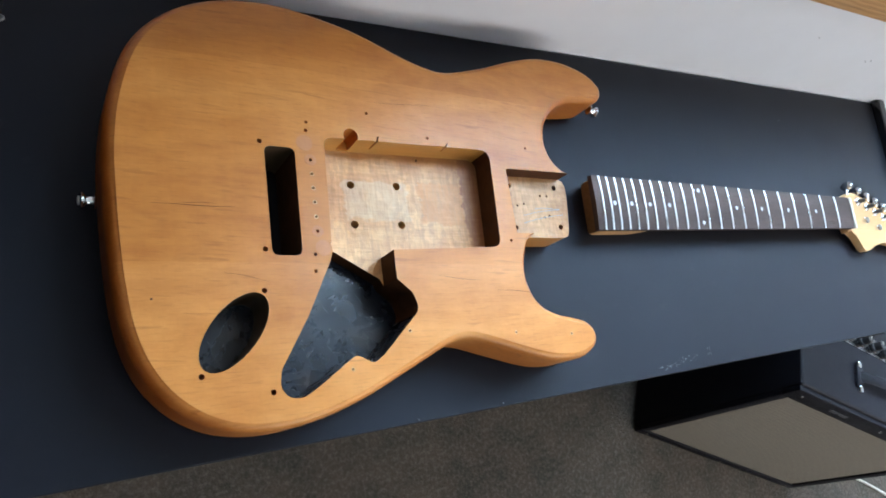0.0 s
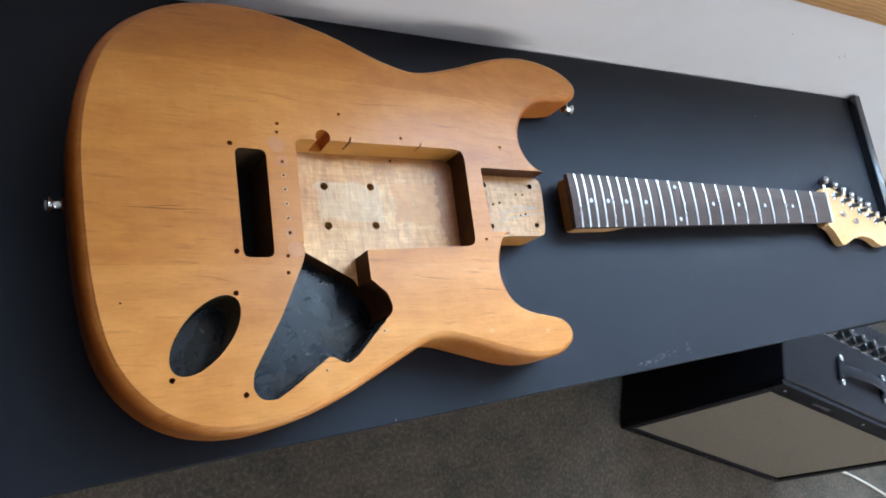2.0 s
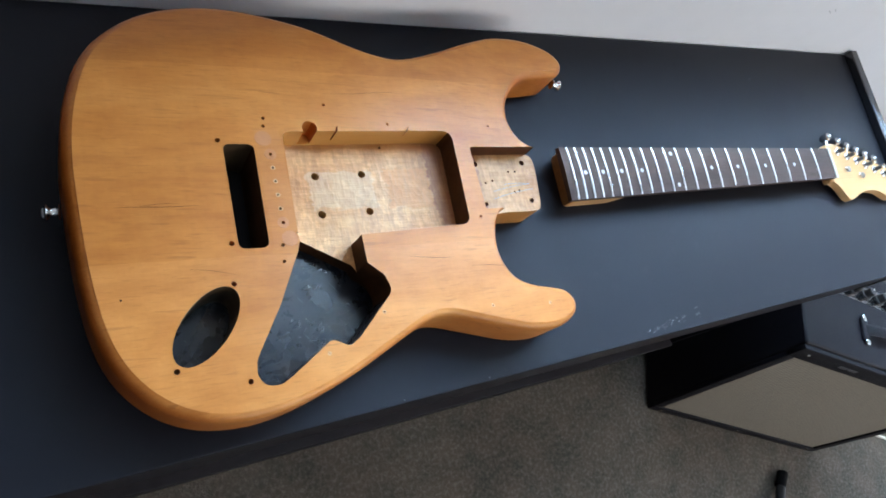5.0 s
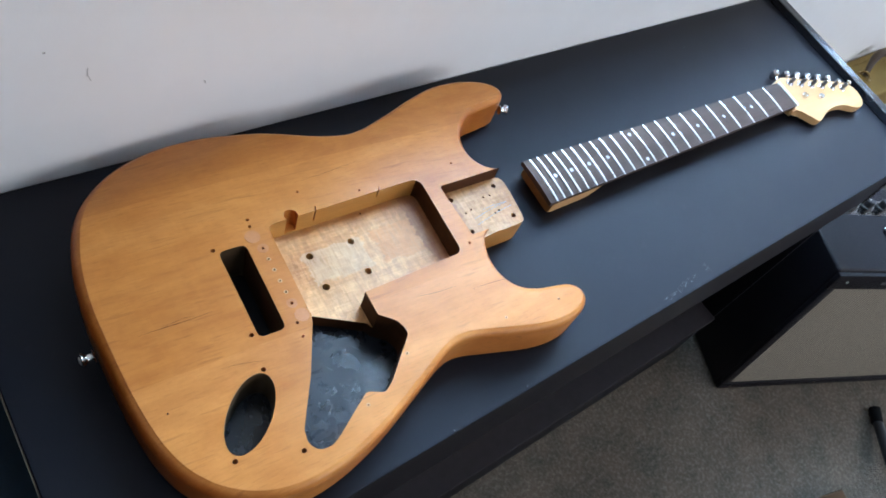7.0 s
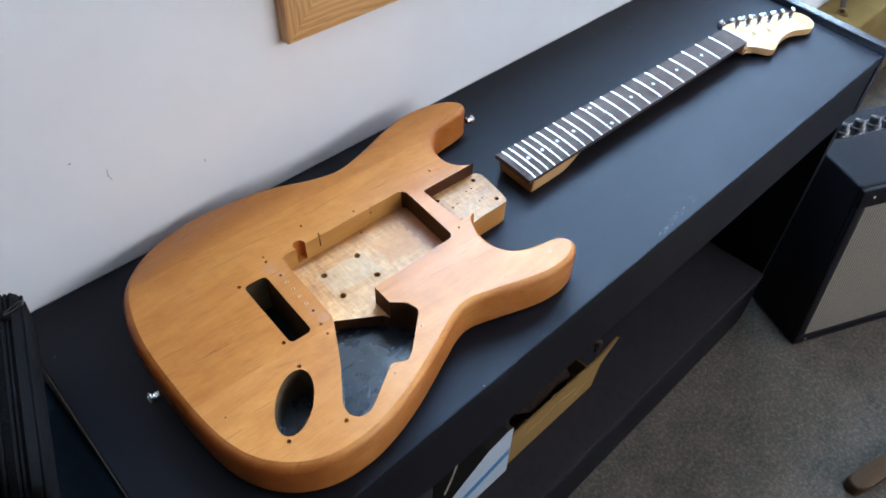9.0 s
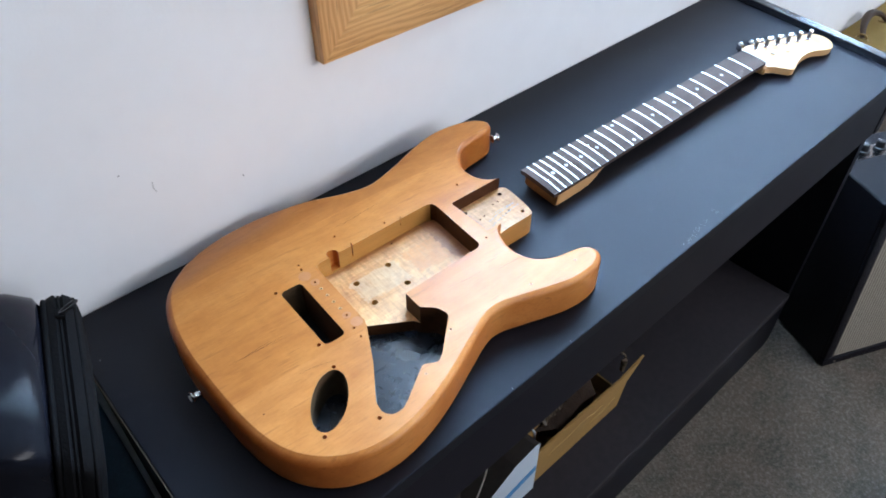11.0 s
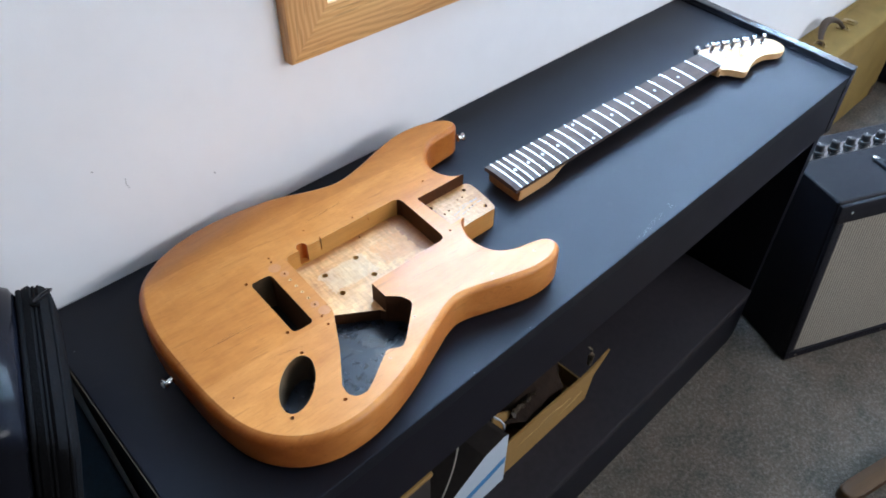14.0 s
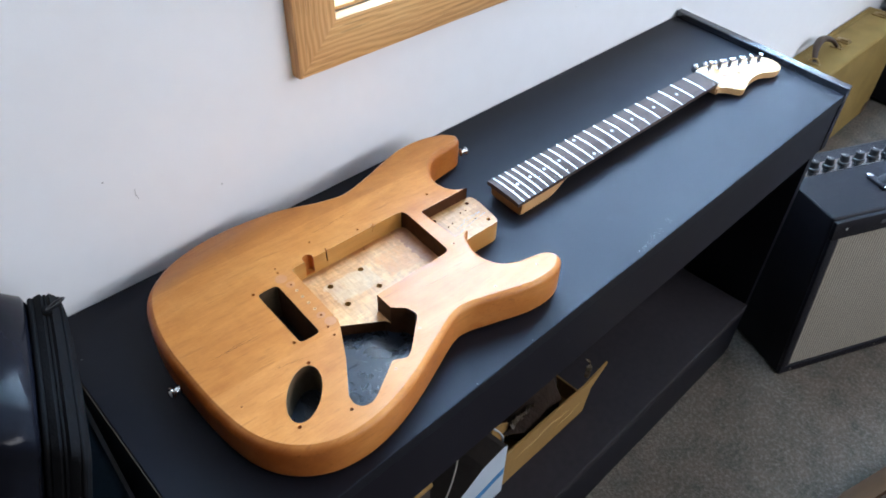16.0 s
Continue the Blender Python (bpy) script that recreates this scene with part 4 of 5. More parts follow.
def guitar_neck():
    g = thing("guitar_neck", pose(0.7770, 0.0163, 0.0300, 5.2, -0.17, -1.65), "loose maple guitar neck with a rosewood fingerboard lying face up", "guitar neck")
    # shaft: a lofted bar, square at the heel and rounded beyond it
    bm = bmesh.new()
    us = [HEEL_U, HEEL_U + 0.0015, HEEL_U + 0.004, -0.440, -0.415, -0.405, -0.395, -0.385, -0.375, -0.360, -0.34, -0.30, -0.24, -0.18, -0.12, -0.06, -0.02, 0.004]
    seg, rings = 20, []
    for u in us:
        s = min(1.0, max(0.0, (u + 0.412) / 0.045))
        s = s * s * (3 - 2 * s)
        power = 12.0 * (1 - s) + 2.05 * s
        depth = (0.0205 * (1 - s) + (0.0155 + 0.0010 * min(1, -u / 0.35)) * s)
        hw = half_width(u) - 0.0038 * s - (0.0015 if u <= HEEL_U else 0.0004 if u < HEEL_U + 0.002 else 0)
        ring = []
        for k in range(seg + 1):
            a = math.pi * k / seg
            c, d = math.cos(a), math.sin(a)
            ring.append(bm.verts.new((u, math.copysign(abs(c) ** (2 / power), c) * hw, -0.0066 - depth * abs(d) ** (2 / power))))
        rings.append(ring)
    for a, b in zip(rings, rings[1:]):
        for k in range(seg):
            bm.faces.new((a[k], a[k + 1], b[k + 1], b[k]))
        bm.faces.new((a[seg], a[0], b[0], b[seg]))
    bm.faces.new(rings[0])
    bm.faces.new(rings[-1][::-1])
    end_face = min(bm.faces, key=lambda f: f.calc_center_median().x)
    # the heel's end face takes a darker colour to paint in its shade
    end_face.material_index = 1
    part("shaft", bm, [M_MAPLE, M_HEEL], g, "pale lacquered maple shaft with a squared heel", smooth=40)
    # headstock with a dished step down from the nut
    out = rounded(spline(mm([(0, 21.5), (8, 23), (18, 29), (30, 32), (48, 28), (85, 15), (125, 2), (150, -6), (164, -14), (170, -26), (168, -40), (158, -51), (145, -54.5), (130, -50),
                             (118, -43.5), (104, -40), (85, -39.5), (65, -43), (50, -48), (38, -51), (31, -46), (24, -36), (15, -25.5), (7, -22), (0, -21.5)]), 3), 0)
    bm = prism_bm(out, -0.0212, -0.0105)
    bmesh.ops.bevel(bm, geom=[e for e in bm.edges if abs(e.verts[0].co.z - e.verts[1].co.z) < 1e-6], offset=0.0014, segments=2, profile=0.5, affect="EDGES")
    part("headstock", bm, M_MAPLE, g, "maple headstock with a rounded tip", smooth=40)
    prof = [(0.0036, -0.0062), (0.006, -0.0085), (0.010, -0.0100), (0.016, -0.0107), (0.016, -0.016), (-0.002, -0.016), (-0.002, -0.0064)]
    bm = bmesh.new()
    sides = [[bm.verts.new((u, s * (half_width(0) + 0.0006), z)) for u, z in prof] for s in (-1, 1)]
    for i in range(len(prof)):
        j = (i + 1) % len(prof)
        bm.faces.new((sides[0][i], sides[0][j], sides[1][j], sides[1][i]))
    bm.faces.new(sides[0][::-1])
    bm.faces.new(sides[1])
    part("throat", bm, M_MAPLE, g, smooth=30)
    # fingerboard with a curved playing face
    bm = bmesh.new()
    cols = 9
    ends = []
    for u in [BOARD_U + (0 - BOARD_U) * k / 8 for k in range(9)]:
        hw = half_width(u)
        row = [bm.verts.new((u, hw * (2 * k / (cols - 1) - 1), crown(hw * (2 * k / (cols - 1) - 1)))) for k in range(cols)]
        row += [bm.verts.new((u, hw, -0.0064)), bm.verts.new((u, -hw, -0.0064))]
        ends.append(row)
    for a, b in zip(ends, ends[1:]):
        for k in range(cols + 2):
            j = (k + 1) % (cols + 2)
            bm.faces.new((a[k], a[j], b[j], b[k]))
    bm.faces.new(ends[0][::-1])
    bm.faces.new(ends[-1])
    part("fingerboard", bm, M_ROSE, g, "dark rosewood fingerboard", smooth=35)
    # frets
    for n in range(1, 23):
        u, hw = fret_u(n), half_width(fret_u(n)) - 0.0004
        bm, rows = bmesh.new(), []
        for k in range(9):
            v = hw * (2 * k / 8 - 1)
            lift = 0.00105 if 0 < k < 8 else 0.0004
            z = crown(v)
            rows.append([bm.verts.new((u + du, v, z + dz)) for du, dz in ((-0.0013, -0.0003), (-0.0012, 0.40 * lift), (-0.0005, 0.95 * lift), (0.0005, 0.95 * lift), (0.0012, 0.40 * lift), (0.0013, -0.0003))])
        for a, b in zip(rows, rows[1:]):
            for k in range(5):
                bm.faces.new((a[k], a[k + 1], b[k + 1], b[k]))
        bm.faces.new(rows[0])
        bm.faces.new(rows[-1][::-1])
        part("fret", bm, M_NICKEL, g, smooth=50)
    # position dots
    for n, vs in ((3, (0,)), (5, (0,)), (7, (0,)), (9, (0,)), (12, (-0.0185, 0.0185)), (15, (0,)), (17, (0,)), (19, (0,)), (21, (0,))):
        u = (fret_u(n) + fret_u(n - 1)) / 2
        for v in vs:
            part("inlay_dot", moved(lathe_bm([(0.0024, -0.0005), (0.0024, 0.00015), (0.0021, 0.0002)], 18), pose(u, v, crown(v) + 0.00005, math.degrees(v / BOARD_R) * -1)), M_PEARL, g, "pearl position dot")
    part("nut", box_bm(0.0002, -0.0212, -0.0064, 0.0036, 0.0212, 0.0012, 0.0006), M_BONE, g, "pale bone nut")
    # six tuners in line: post and bushing on the face, housing and button behind
    posts = [(0.0415 + 0.0199 * k, 0.0195 - 0.0071 * k) for k in range(6)]
    lean = math.degrees(math.atan2(-0.0071, 0.0199))
    for u, v in posts:
        tuner = part("tuner", lathe_bm([(0.0056, -0.0106), (0.0058, -0.0099), (0.0050, -0.0088), (0.0034, -0.0085), (0.0030, -0.0080)], 18), M_TUNER, g, "chrome tuning machine", smooth=35, at=pose(u, v, 0, 0, 0, lean))
        part("post", lathe_bm([(0.0030, -0.0086), (0.0030, -0.0010), (0.0025, -0.0002), (0.0024, 0.0012), (0.0028, 0.0020)], 16), M_NICKEL_DARK, tuner, "dark string post", smooth=35)
        part("cap", lathe_bm([(0.0028, 0.0018), (0.0033, 0.0026), (0.0033, 0.0040), (0.0027, 0.0048), (0.0010, 0.0050)], 16), M_CHROME, tuner, "bright post tip", smooth=35)
        part("slot", box_bm(-0.0034, -0.0005, 0.0024, 0.0034, 0.0005, 0.0048), M_BLACKPART, tuner)
        part("housing", box_bm(-0.0080, -0.0060, -0.0288, 0.0080, 0.0110, -0.0213, 0.0018), M_TUNER, tuner, smooth=40)
        part("stem", moved(lathe_bm([(0.0022, 0.0), (0.0022, 0.012)], 10), pose(0, 0.0105, -0.0250, -90)), M_CHROME, tuner, smooth=40)
        bt = lathe_bm([(0.002, -0.0035), (0.0060, -0.0030), (0.0078, -0.0012), (0.0080, 0.0008), (0.0066, 0.0028), (0.003, 0.0035)], 18)
        bt = moved(moved(bt, Matrix.Diagonal((1.1, 0.85, 1, 1))), pose(0, 0.0290, -0.0250, 0, 90, 0))
        part("button", bt, M_TUNER, tuner, "chrome tuner button", smooth=50)
    for u, v in ((0.046, -0.008), (0.076, -0.018)):
        part("string_tree", lathe_bm([(0.0035, -0.0106), (0.0035, -0.0075), (0.0022, -0.0070), (0.0022, -0.0058), (0.0044, -0.0052), (0.0040, -0.0042)], 14), M_CHROME, g, "chrome string guide", smooth=35, at=pose(u, v, 0))
    return g


guitar_body()
guitar_neck()

# ---- things round the cabinet ----
def amplifier():
    """Combo amplifier: covered cabinet, framed grille, handle and a chrome panel of knobs."""
    w, d, h = 0.540, 0.262, 0.418
    lean = 0.040                       # the front slopes back
    g = thing("guitar_amplifier", pose(1.000, -0.242, FLOOR, 0, 0, -25.0), "black combo guitar amplifier with a tan grille standing on the carpet", "amplifier")
    z0 = 0.003
    panel = 0.166
    slope = pose(0, 0, 0.003, -math.degrees(math.atan2(lean, h))) @ pose(0, 0, -0.003)
    prof = [(0.0, z0), (d, z0), (d, h - 0.020), (panel + 0.050, h - 0.020), (panel + 0.047, h - 0.006), (panel, h), (lean, h)]
    bm = bmesh.new()
    sides = [[bm.verts.new((x, y, z)) for y, z in prof] for x in (0.0, w)]
    for i in range(len(prof)):
        j = (i + 1) % len(prof)
        bm.faces.new((sides[0][i], sides[0][j], sides[1][j], sides[1][i]))
    bm.faces.new(sides[0][::-1])
    bm.faces.new(sides[1])
    bmesh.ops.bevel(bm, geom=bm.edges[:], offset=0.006, segments=3, profile=0.5, affect="EDGES")
    part("shell", bm, M_TOLEX, g, "black textured vinyl covering", smooth=40)
    # grille set in a raised black frame
    f = 0.022
    part("grille", box_bm(f, -0.0045, z0 + f, w - f, 0.004, h - 0.045), M_GRILLE, g, "tan woven grille cloth", at=slope)
    for bx in ((0.001, z0 + 0.001, w - 0.001, z0 + f), (0.001, h - 0.045, w - 0.001, h - 0.004), (0.001, z0 + f, f, h - 0.045), (w - f, z0 + f, w - 0.001, h - 0.045)):
        part("frame_rail", box_bm(bx[0], -0.009, bx[1], bx[2], 0.002, bx[3], 0.003), M_TOLEX, g, smooth=40, at=slope)
    for x in (0.030, w / 2, w - 0.030):
        for z in (z0 + 0.011, h - 0.022):
            part("screw", moved(lathe_bm([(0.0034, 0.0), (0.0032, 0.0012), (0.0015, 0.0020)], 10), pose(x, -0.009, z, 90)), M_CHROME, g, smooth=30, at=slope)
    part("badge", box_bm(0.115, -0.0105, h - 0.028, 0.165, -0.0092, h - 0.020, 0.0006), M_NICKEL_DARK, g, "small plain dark badge", at=slope)
    # chrome control panel, sloping back
    tilt = math.degrees(math.atan2(-0.006, 0.047))
    pan = part("control_panel", box_bm(0.016, 0.002, -0.001, w - 0.016, 0.044, 0.0012, 0.0006), M_PANEL, g, "mirror chrome control panel", at=pose(0, panel, h + 0.001, tilt))
    for k in range(11):
        x = 0.040 + k * 0.0395
        kn = part("knob", lathe_bm([(0.0122, 0.0), (0.0122, 0.0035), (0.0096, 0.0052), (0.0088, 0.0165), (0.0074, 0.0182), (0.002, 0.0184)], 18), M_BLACKPART, pan, "black pointer knob", smooth=35, at=pose(x, 0.024, 0.0013))
        b = moved(box_bm(-0.0006, 0.0010, 0.0182, 0.0006, 0.0086, 0.0188), pose(0, 0, 0, 0, 0, -40 + 25 * (k % 4)))
        part("pointer", b, M_CORD, g, at=pose(0, panel, h + 0.001, tilt) @ pose(x, 0.024, 0.0013))
        part("legend", box_bm(x - 0.010, 0.0045, 0.0012, x + 0.010, 0.0072, 0.0015), M_BLACKPART, pan)
    # strap handle across the top, held by two brackets with chrome ends
    x0, x1 = 0.170, 0.310
    strap = [(x0 + (x1 - x0) * u, 0.107, h + 0.004 + 0.016 * math.sin(math.pi * u) ** 0.6) for u in [k / 14 for k in range(15)]]
    hd = part("handle", tube_bm(strap, 0.011, 10, 0.3), M_TOLEX, g, "black strap handle", smooth=50)
    for x in (x0, x1):
        part("bracket", box_bm(x - 0.009, 0.084, h - 0.001, x + 0.009, 0.130, h + 0.007, 0.003), M_TOLEX, hd, smooth=40)
        for y in (0.082, 0.131):
            part("end_cap", box_bm(x - 0.006, y - 0.007, h - 0.001, x + 0.006, y + 0.007, h + 0.008, 0.0035), M_CHROME, hd, "chrome handle cap", smooth=40)
    for x in (0.035, w - 0.035):
        for y in (0.035, d - 0.035):
            part("foot", lathe_bm([(0.014, 0.0), (0.016, 0.002), (0.016, 0.005)], 14), M_BLACKPART, g, smooth=40, at=pose(x, y, 0))
    return g


def tweed_case():
    """Rectangular tweed case standing on its long edge against the wall, handle up."""
    l, t, h = 1.030, 0.115, 0.345
    g = thing("guitar_case", pose(1.33, WALL - 0.010 - t, FLOOR, 0, 0, 0), "yellow tweed guitar case on its long edge against the wall", "guitar case")
    base = box_bm(0, 0, 0.004, l, t * 0.955, h, 0.010, 3)
    lid = box_bm(0, t * 0.955 + 0.0008, 0.004, l, t, h - 0.001, 0.010, 3)
    part("tray", base, M_TWEED, g, "woven yellow tweed side", smooth=40)
    part("lid", lid, M_TWEED, g, smooth=40)
    part("binding", box_bm(0.006, t * 0.955 - 0.0005, 0.008, l - 0.006, t * 0.955 + 0.0035, h - 0.0095), M_LEATHER, g)
    for x in (0.0, l - 0.05):
        part("end_patch", box_bm(x - 0.0015, -0.0015, 0.004, x + 0.0515, t + 0.0015, 0.05, 0.006), M_LEATHER, g, "brown leather corner patch", smooth=40)
    hx, hy = 0.470, t * 0.55
    arch = [(hx + 0.150 * u, hy + 0.026 * math.sin(math.pi * u) ** 0.7, h + 0.005 + 0.034 * math.sin(math.pi * u) ** 0.6) for u in [k / 14 for k in range(15)]]
    hd = part("handle", tube_bm(arch, [0.0065 + 0.0055 * math.sin(math.pi * k / 14) for k in range(15)], 12, 0.75), M_LEATHER, g, "dark brown leather handle folded towards the wall", smooth=50)
    for x in (hx - 0.002, hx + 0.152):
        part("loop", tube_bm([(x, hy + 0.012 * math.cos(v), h + 0.004 + 0.010 * math.sin(v)) for v in [math.pi * k / 8 for k in range(9)]], 0.0026, 8), M_BRASS, hd, "brass handle loop", smooth=50)
        part("loop_plate", box_bm(x - 0.008, hy - 0.018, h - 0.001, x + 0.008, hy + 0.018, h + 0.0022, 0.001), M_BRASS, hd, smooth=40)
    for x in (0.15, 0.665, 0.955):
        la = part("latch", box_bm(x, t * 0.42, h - 0.001, x + 0.032, t * 0.78, h + 0.004, 0.002), M_BRASS, g, "brass latch", smooth=40)
        part("hasp", box_bm(x + 0.008, t * 0.46, h + 0.004, x + 0.024, t * 0.66, h + 0.008, 0.0015), M_BRASS, la, smooth=40)
    return g


def dark_speaker():
    """Black speaker box with pale piping, beyond the tweed case."""
    g = thing("speaker_cabinet", pose(2.395, -0.190, FLOOR, 0, 0, -12), "black speaker cabinet with a pale piped edge", "speaker")
    part("shell", box_bm(0, 0, 0.01, 0.50, 0.36, 0.56, 0.008, 3), M_TOLEX, g, smooth=40)
    part("piping", tube_bm([(-0.001, 0.33, 0.012), (-0.001, 0.33, 0.55)], 0.003, 8), M_CORD, g, "pale piping")
    part("piping", tube_bm([(-0.001, 0.03, 0.552), (-0.001, 0.33, 0.552)], 0.003, 8), M_CORD, g)
    for x in (0.04, 0.46):
        for y in (0.04, 0.32):
            part("foot", lathe_bm([(0.014, 0.0), (0.016, 0.004), (0.016, 0.012)], 12), M_BLACKPART, g, at=pose(x, y, 0))
    return g


def carton():
    """Open carton on the shelf: a low brown front, a pointed flap and taller walls behind."""
    g = thing("carton", pose(0.262, -0.062, -0.515), "open brown cardboard carton on the bottom shelf", "box")
    w, d, h, t = 0.222, 0.190, 0.104, 0.004

    def sheet(points, y0, y1):
        bm = bmesh.new()
        near = [bm.verts.new((x, y0, z)) for x, z in points]
        far = [bm.verts.new((x, y1, z)) for x, z in points]
        bm.faces.new(near)
        bm.faces.new(far[::-1])
        for i in range(len(points)):
            j = (i + 1) % len(points)
            bm.faces.new((near[i], near[j], far[j], far[i]))
        return bm

    part("front_panel", sheet([(0, 0.001), (w, 0.001), (w + 0.012, 0.060), (w + 0.052, 0.098), (w - 0.01, 0.084), (0.09, 0.089), (0, 0.088)], 0, t), M_CARD, g, "creased brown card with a pointed torn end")
    part("back_panel", box_bm(0, d - t, 0.001, w, d, h - 0.015, 0.0008), M_CARD, g)
    part("side_panel", box_bm(w - t, t, 0.001, w, d - t, 0.046, 0.0008), M_CARD, g)
    part("side_panel", box_bm(0, t, 0.001, t, d - t, h, 0.0008), M_CARD, g)
    part("base", box_bm(t, t, 0.001, w - t, d - t, 0.005), M_CARD, g)
    part("flap", moved(sheet([(0, 0), (0.10, 0.0), (0.085, 0.055), (0.01, 0.060)], -0.0015, 0.0015), pose(0.006, 0.070, h - 0.02, -20, 0, 12)), M_CARD, g, "standing inner flap")
    inner = part("flap", sheet([(0.002, 0.060), (0.036, 0.050), (0.046, 0.100), (0.004, 0.132)], 0.034, 0.0375), M_CARD, g, "bent inner flap")
    part("torn_edge", tube_bm([(0.002, 0.0335, 0.132), (0.010, 0.0335, 0.118), (0.022, 0.0335, 0.100), (0.032, 0.0335, 0.078), (0.036, 0.0335, 0.052)], [0.0016, 0.0020, 0.0014, 0.0022, 0.0012], 7), M_PRINT, inner, "pale torn paper edge", smooth=50)
    bm = bmesh.new()
    grid = [[bm.verts.new((0.042 + 0.074 * i / 18, 0.030 + 0.012 * noise.noise(Vector((i * 0.45, j * 0.6, 3.1))), 0.070 + 0.040 * j / 8 + 0.010 * noise.noise(Vector((i * 0.35, j * 0.3, 7.7))))) for i in range(19)] for j in range(9)]
    for ra, rb in zip(grid, grid[1:]):
        for i in range(18):
            bm.faces.new((ra[i], ra[i + 1], rb[i + 1], rb[i]))
    bmesh.ops.solidify(bm, geom=bm.faces[:], thickness=0.0006)
    part("plastic_wrap", bm, M_FILM, g, "crumpled clear brown plastic film")
    part("paper_curl", tube_bm([(0.246, 0.020, 0.060), (0.252, 0.022, 0.082), (0.250, 0.024, 0.100), (0.243, 0.026, 0.106)], [0.004, 0.006, 0.006, 0.003], 8, 0.25), M_FILM, g, "curled film end", smooth=50)
    for x0, z0, x1, z1 in ((0.030, 0.052, 0.122, 0.060), (0.118, 0.060, 0.170, 0.052), (0.140, 0.030, 0.206, 0.040)):
        run = [(x0 + (x1 - x0) * u, -0.0002, z0 + (z1 - z0) * u + 0.0015 * math.sin(9 * u)) for u in [k / 8 for k in range(9)]]
        part("crease", tube_bm(run, [0.0004 + 0.0006 * math.sin(math.pi * k / 8) for k in range(9)], 6, 0.8), M_CREASE, g, "pale rubbed crease", smooth=50)
    # dark packing lump, also standing in for the shade inside the carton
    bm = bmesh.new()
    bmesh.ops.create_icosphere(bm, subdivisions=3, radius=1.0)
    for v in bm.verts:
        k = 1 + 0.30 * noise.noise(v.co * 2.3) + 0.10 * noise.noise(v.co * 7.0)
        v.co = Vector((0.104 * max(-0.98, min(0.98, v.co.x * k)), 0.088 * max(-0.98, min(0.98, v.co.y * k)), 0.062 * max(-0.9, v.co.z * k)))
    part("packing", bm, M_PACK, g, "crumpled dark packing that fills in the carton's shade", smooth=60, at=pose(w / 2, d / 2, 0.064))
    return g


M_FILM = plain("brown_plastic_film", (0.10, 0.075, 0.050), 0.22, spec=0.5, grain=150, amount=0.5)
M_CREASE = plain("rubbed_card", (0.40, 0.25, 0.09), 0.75, grain=90, amount=0.2)
M_PACK = plain("dark_packing_and_shade", (0.020, 0.012, 0.008), 0.8, spec=0.12, grain=60, amount=0.5, relief=0.6, distance=0.006)
M_NAVY = plain("dark_blue_surface", (0.060, 0.110, 0.170), 0.7, grain=300, amount=0.25, relief=0.3)


def blue_block():
    # dark blue block added in the gap beside the cabinet
    g = thing("gap_block", pose(-0.36, 0.196, FLOOR), "dark blue upright block between cabinet and wall", "bag")
    part("shell", box_bm(0.060, -0.026, 0.001, 0.152, 0.020, 0.60, 0.010, 3), M_NAVY, g, smooth=50)
    part("piping", tube_bm([(0.062, -0.024, 0.012), (0.062, -0.024, 0.59)], 0.003, 8), M_FABRIC, g)
    return g


def printed_box():
    """White printed carton: its near panel slopes down towards one end to fit the camera's view."""
    g = thing("printed_box", pose(0.258, -0.068, -0.515), "white printed carton with a blue stripe on the bottom shelf", "box")
    bm = bmesh.new()
    prof = [(-0.155, 0.002), (-0.002, 0.002), (-0.002, 0.136), (-0.012, 0.139), (-0.054, 0.131), (-0.116, 0.093), (-0.155, 0.064)]
    near = [bm.verts.new((x, 0.0, z)) for x, z in prof]
    far = [bm.verts.new((x, 0.150, z * 0.80)) for x, z in prof]
    bm.faces.new(near)
    bm.faces.new(far[::-1])
    for i in range(len(prof)):
        j = (i + 1) % len(prof)
        bm.faces.new((near[i], near[j], far[j], far[i]))
    bmesh.ops.recalc_face_normals(bm, faces=bm.faces[:])
    # closed top coloured dark in place of a shaded opening
    for f in bm.faces:
        f.material_index = 1 if f.normal.z > 0.3 else 0
    part("shell", bm, [M_PRINT, M_LINER], g, "creased white card, its closed top painted dark as shade")
    stripe = prism_bm([(-0.150, 0.028), (-0.004, 0.060), (-0.004, 0.075), (-0.150, 0.043)], -0.0008, 0.0006)
    part("stripe", moved(stripe, pose(0, 0, 0, 90)), M_BLUE, g, "blue printed stripe")
    # a bent clear strip standing out of the box
    strip = [(-0.117 - 0.006 * u - 0.022 * u * u, -0.002, 0.232 - 0.104 * u) for u in [k / 10 for k in range(11)]]
    part("band", tube_bm(strip, 0.0013, 6), M_CORD, g, "thin pale plastic band", smooth=60)
    return g


def storage_box():
    g = thing("storage_box", pose(-0.05, -0.062, -0.515), "dark cardboard box with a brown lid on the bottom shelf", "box")
    part("body", box_bm(-0.11, 0.0, 0.0, 0.148, 0.170, 0.196, 0.002), M_LINER, g)
    part("lid", box_bm(-0.112, -0.003, 0.1962, 0.150, 0.172, 0.206, 0.002), M_CARD, g, "brown card lid")
    return g


M_LINER = plain("dark_card_and_shade", (0.030, 0.022, 0.018), 0.8, grain=90, amount=0.3)


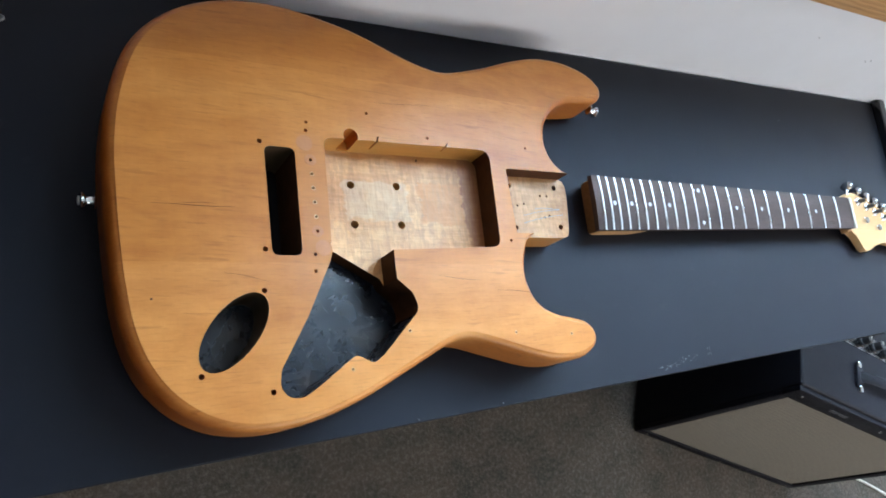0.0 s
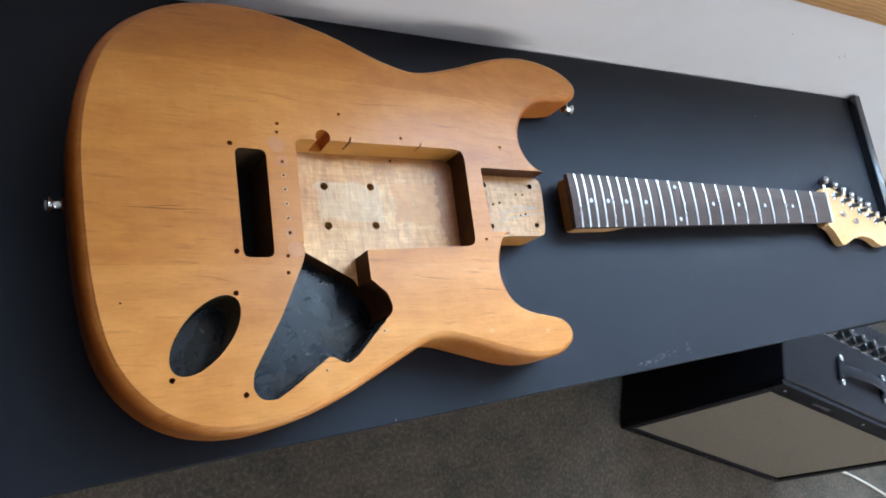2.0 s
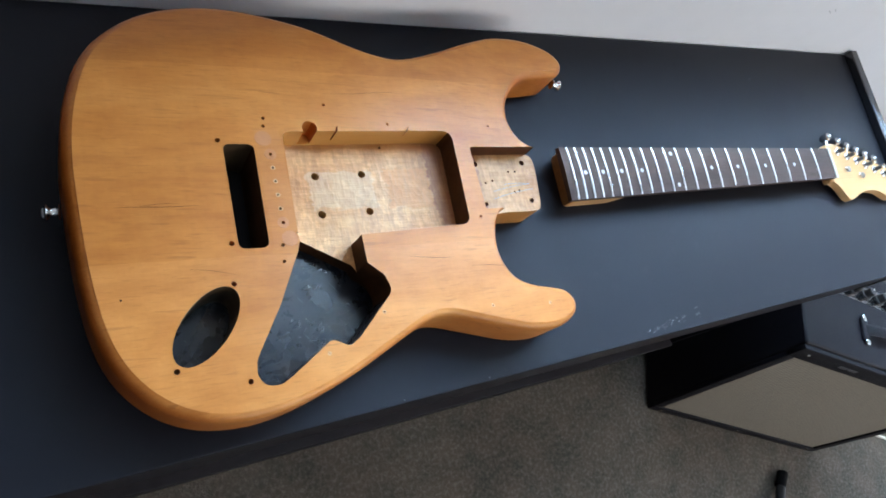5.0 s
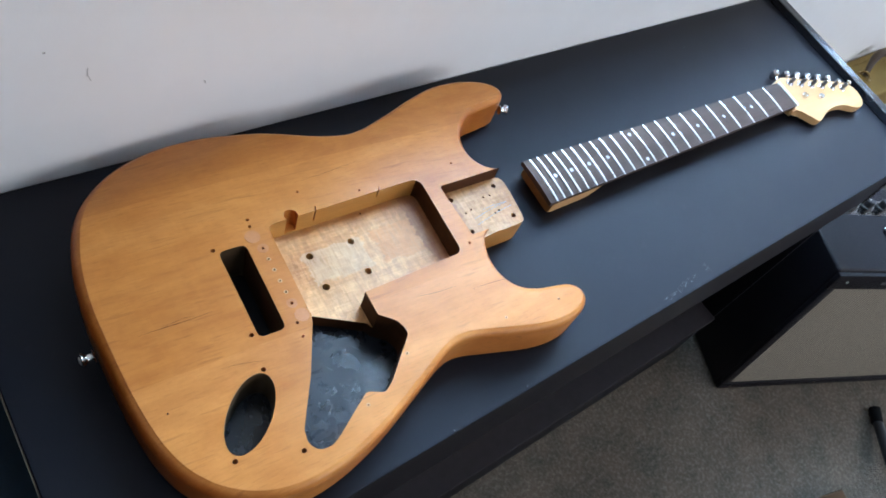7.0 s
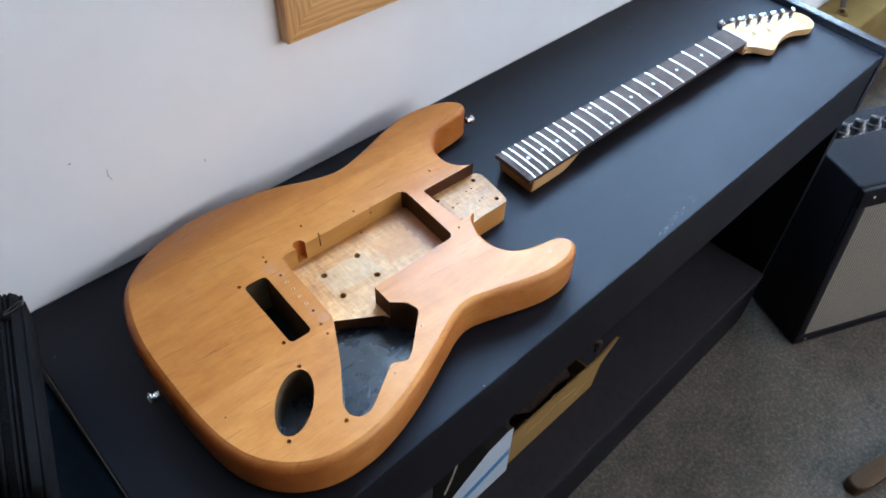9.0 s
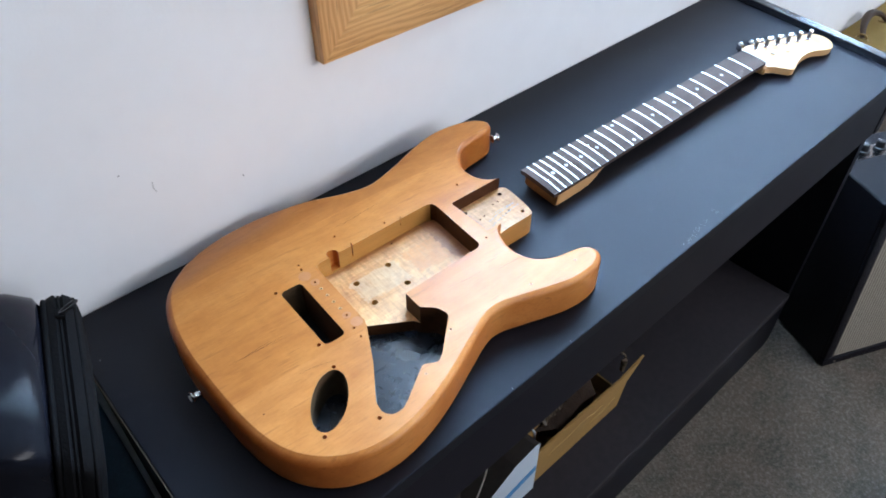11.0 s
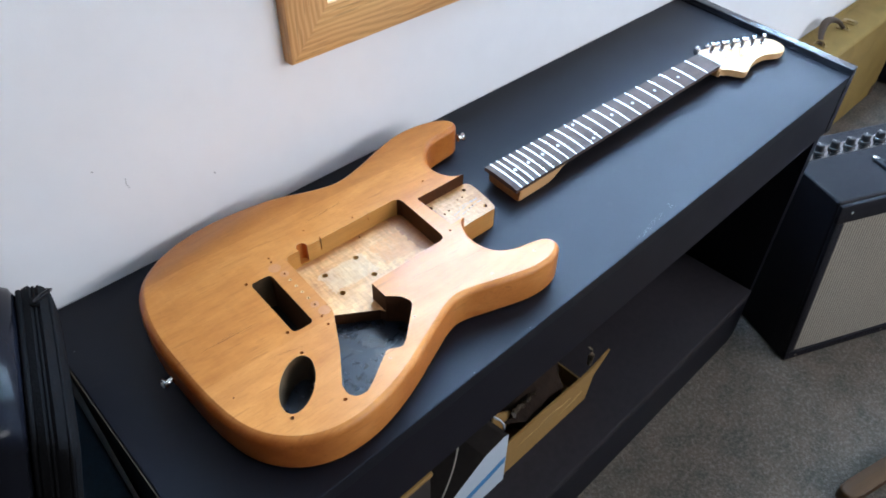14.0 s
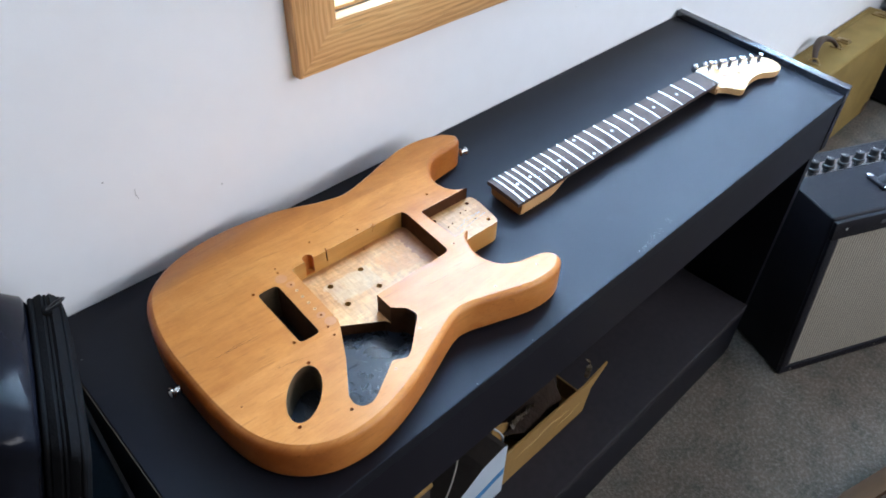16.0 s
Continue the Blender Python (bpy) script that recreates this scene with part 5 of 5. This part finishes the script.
def gig_bag():
    """Padded bag leaning on the cabinet's end: shiny shell, zipped nylon band and pull."""
    g = thing("gig_bag", pose(-0.4085, 0.101, FLOOR, 0, 15.6, -16), "black padded gig bag with shiny vinyl leaning on the cabinet", "gig bag")
    top = 0.832

    def arch(r, z, n=28):
        low = -0.02
        pts = [(-r, low)]
        for k in range(n + 1):
            a = math.pi * (1 - k / n)
            pts.append((r * math.cos(a), z - r * 0.36 + r * 0.36 * math.sin(a) ** 0.7))
        pts.append((r, low))
        return pts

    def loft(rows):
        bm = bmesh.new()
        rings = [[bm.verts.new((x, y, max(z, 0.003 - 0.262 * x) if z < 0.05 else z)) for y, z in arch(r, zt)] for x, r, zt in rows]
        m = len(rings[0])
        for a, b in zip(rings, rings[1:]):
            for k in range(m - 1):
                bm.faces.new((a[k], a[k + 1], b[k + 1], b[k]))
            bm.faces.new((a[m - 1], a[0], b[0], b[m - 1]))
        bm.faces.new(rings[0])
        bm.faces.new(rings[-1][::-1])
        return bm

    part("shell", loft([(-0.34, 0.030, top - 0.10), (-0.31, 0.040, top - 0.04), (-0.24, 0.050, top + 0.004), (-0.16, 0.066, top + 0.018), (-0.10, 0.078, top + 0.018), (-0.060, 0.086, top + 0.013), (-0.042, 0.086, top + 0.005), (-0.034, 0.080, top - 0.007)]),
         M_VINYL, g, "shiny black vinyl shell", smooth=60)
    part("gusset", loft([(-0.036, 0.083, top - 0.007), (-0.032, 0.090, top + 0.000), (-0.027, 0.092, top + 0.002), (-0.0235, 0.090, top - 0.002), (-0.020, 0.093, top + 0.001), (-0.015, 0.094, top - 0.003), (-0.010, 0.091, top - 0.010), (-0.007, 0.083, top - 0.020), (-0.005, 0.074, top - 0.034)]),
         M_FABRIC, g, "black nylon band", smooth=35)
    for name, x, r, zt, rad, mat in (("piping", -0.0345, 0.086, top - 0.001, 0.0024, M_FABRIC), ("zipper", -0.0235, 0.0915, top - 0.0005, 0.0013, M_FABRIC), ("piping", -0.0125, 0.0938, top - 0.006, 0.0014, M_FABRIC)):
        part(name, tube_bm([(x, y, max(z, 0.02)) for y, z in arch(r, zt)], rad, 8), mat, g, smooth=60)
    y, z = 0.046, top - 0.001
    loop = [(-0.024 + 0.013 * (1 - math.cos(v)) / 2, y - 0.001 + 0.0022 * math.sin(v), z + 0.0075 - 0.0058 * math.cos(v)) for v in [2 * math.pi * k / 20 for k in range(21)]]
    pull = part("zipper_pull", tube_bm(loop, 0.0010, 8), M_NICKEL_DARK, g, "dark metal zip pull standing up", smooth=50)
    part("slider", box_bm(-0.0275, y - 0.0045, z - 0.002, -0.0195, y + 0.0045, z + 0.0025, 0.0012), M_FABRIC, pull, smooth=40)
    return g


def stool_rail():
    g = thing("footrest", pose(0.757, -0.479, FLOOR, 0, 0, -16.2), "brown wooden footrest with a pale slat on the carpet", "footrest")
    plan = [(0.32, 0.018), (0.030, 0.0175), (0.012, 0.0165), (0.003, 0.011), (0.0, 0.0), (0.003, -0.011), (0.012, -0.0165), (0.030, -0.0175), (0.32, -0.018)]
    bm = prism_bm(plan, 0.0, 0.030)
    bmesh.ops.bevel(bm, geom=[e for e in bm.edges if abs(e.verts[0].co.z - e.verts[1].co.z) < 1e-6], offset=0.005, segments=3, profile=0.5, affect="EDGES")
    part("rail", bm, M_BROWN, g, "brown varnished wooden rail", smooth=50)
    part("screw", lathe_bm([(0.0045, 0.0), (0.0045, 0.001), (0.002, 0.0015)], 10), M_BLACKPART, g, at=pose(0.142, 0.0, 0.0300))
    part("slat", box_bm(0.182, -0.20, 0.004, 0.300, -0.0185, 0.026, 0.002), M_MAPLE, g, "pale wooden slat")
    part("batten", box_bm(0.175, -0.20, 0.0, 0.1815, -0.0185, 0.026, 0.001), M_BROWN, g, "dark edge batten")
    part("rail", box_bm(0.0, -0.238, 0.0, 0.32, -0.2005, 0.030, 0.005, 3), M_BROWN, g, smooth=50)
    return g


M_BROWN = wood("brown_varnished_wood", (0.034, 0.014, 0.003), (0.050, 0.022, 0.005), (0.070, 0.032, 0.008), 0.5, along=(5.0, 40.0, 40.0), pores=0.3, spec=0.25)


def stand_leg():
    g = thing("stand", pose(0, 0, FLOOR), "black tubular stand leg with a rubber tip on the carpet", "stand")
    part("leg", tube_bm([(1.327, -0.503, 0.012), (1.112, -0.685, 0.055), (0.962, -0.815, 0.10)], 0.011, 12), M_BLACKPART, g, smooth=50)
    part("rubber_tip", tube_bm([(1.342, -0.490, 0.012), (1.312, -0.515, 0.014)], 0.0125, 12), M_FABRIC, g, "black rubber tip", smooth=50)
    return g


def cord():
    bm = tube_bm([(1.62 + 0.4 * u, -0.44 - 0.22 * u + 0.02 * math.sin(3 * u), FLOOR + 0.004) for u in [k / 16 for k in range(17)]], 0.004, 8)
    ob = part("power_cord", bm, M_CORD, smooth=60)
    tagged(ob, "pale power cord lying on the carpet", "cord")


amplifier()
tweed_case()
dark_speaker()
carton()
printed_box()
storage_box()
gig_bag()
blue_block()
stool_rail()
stand_leg()
cord()
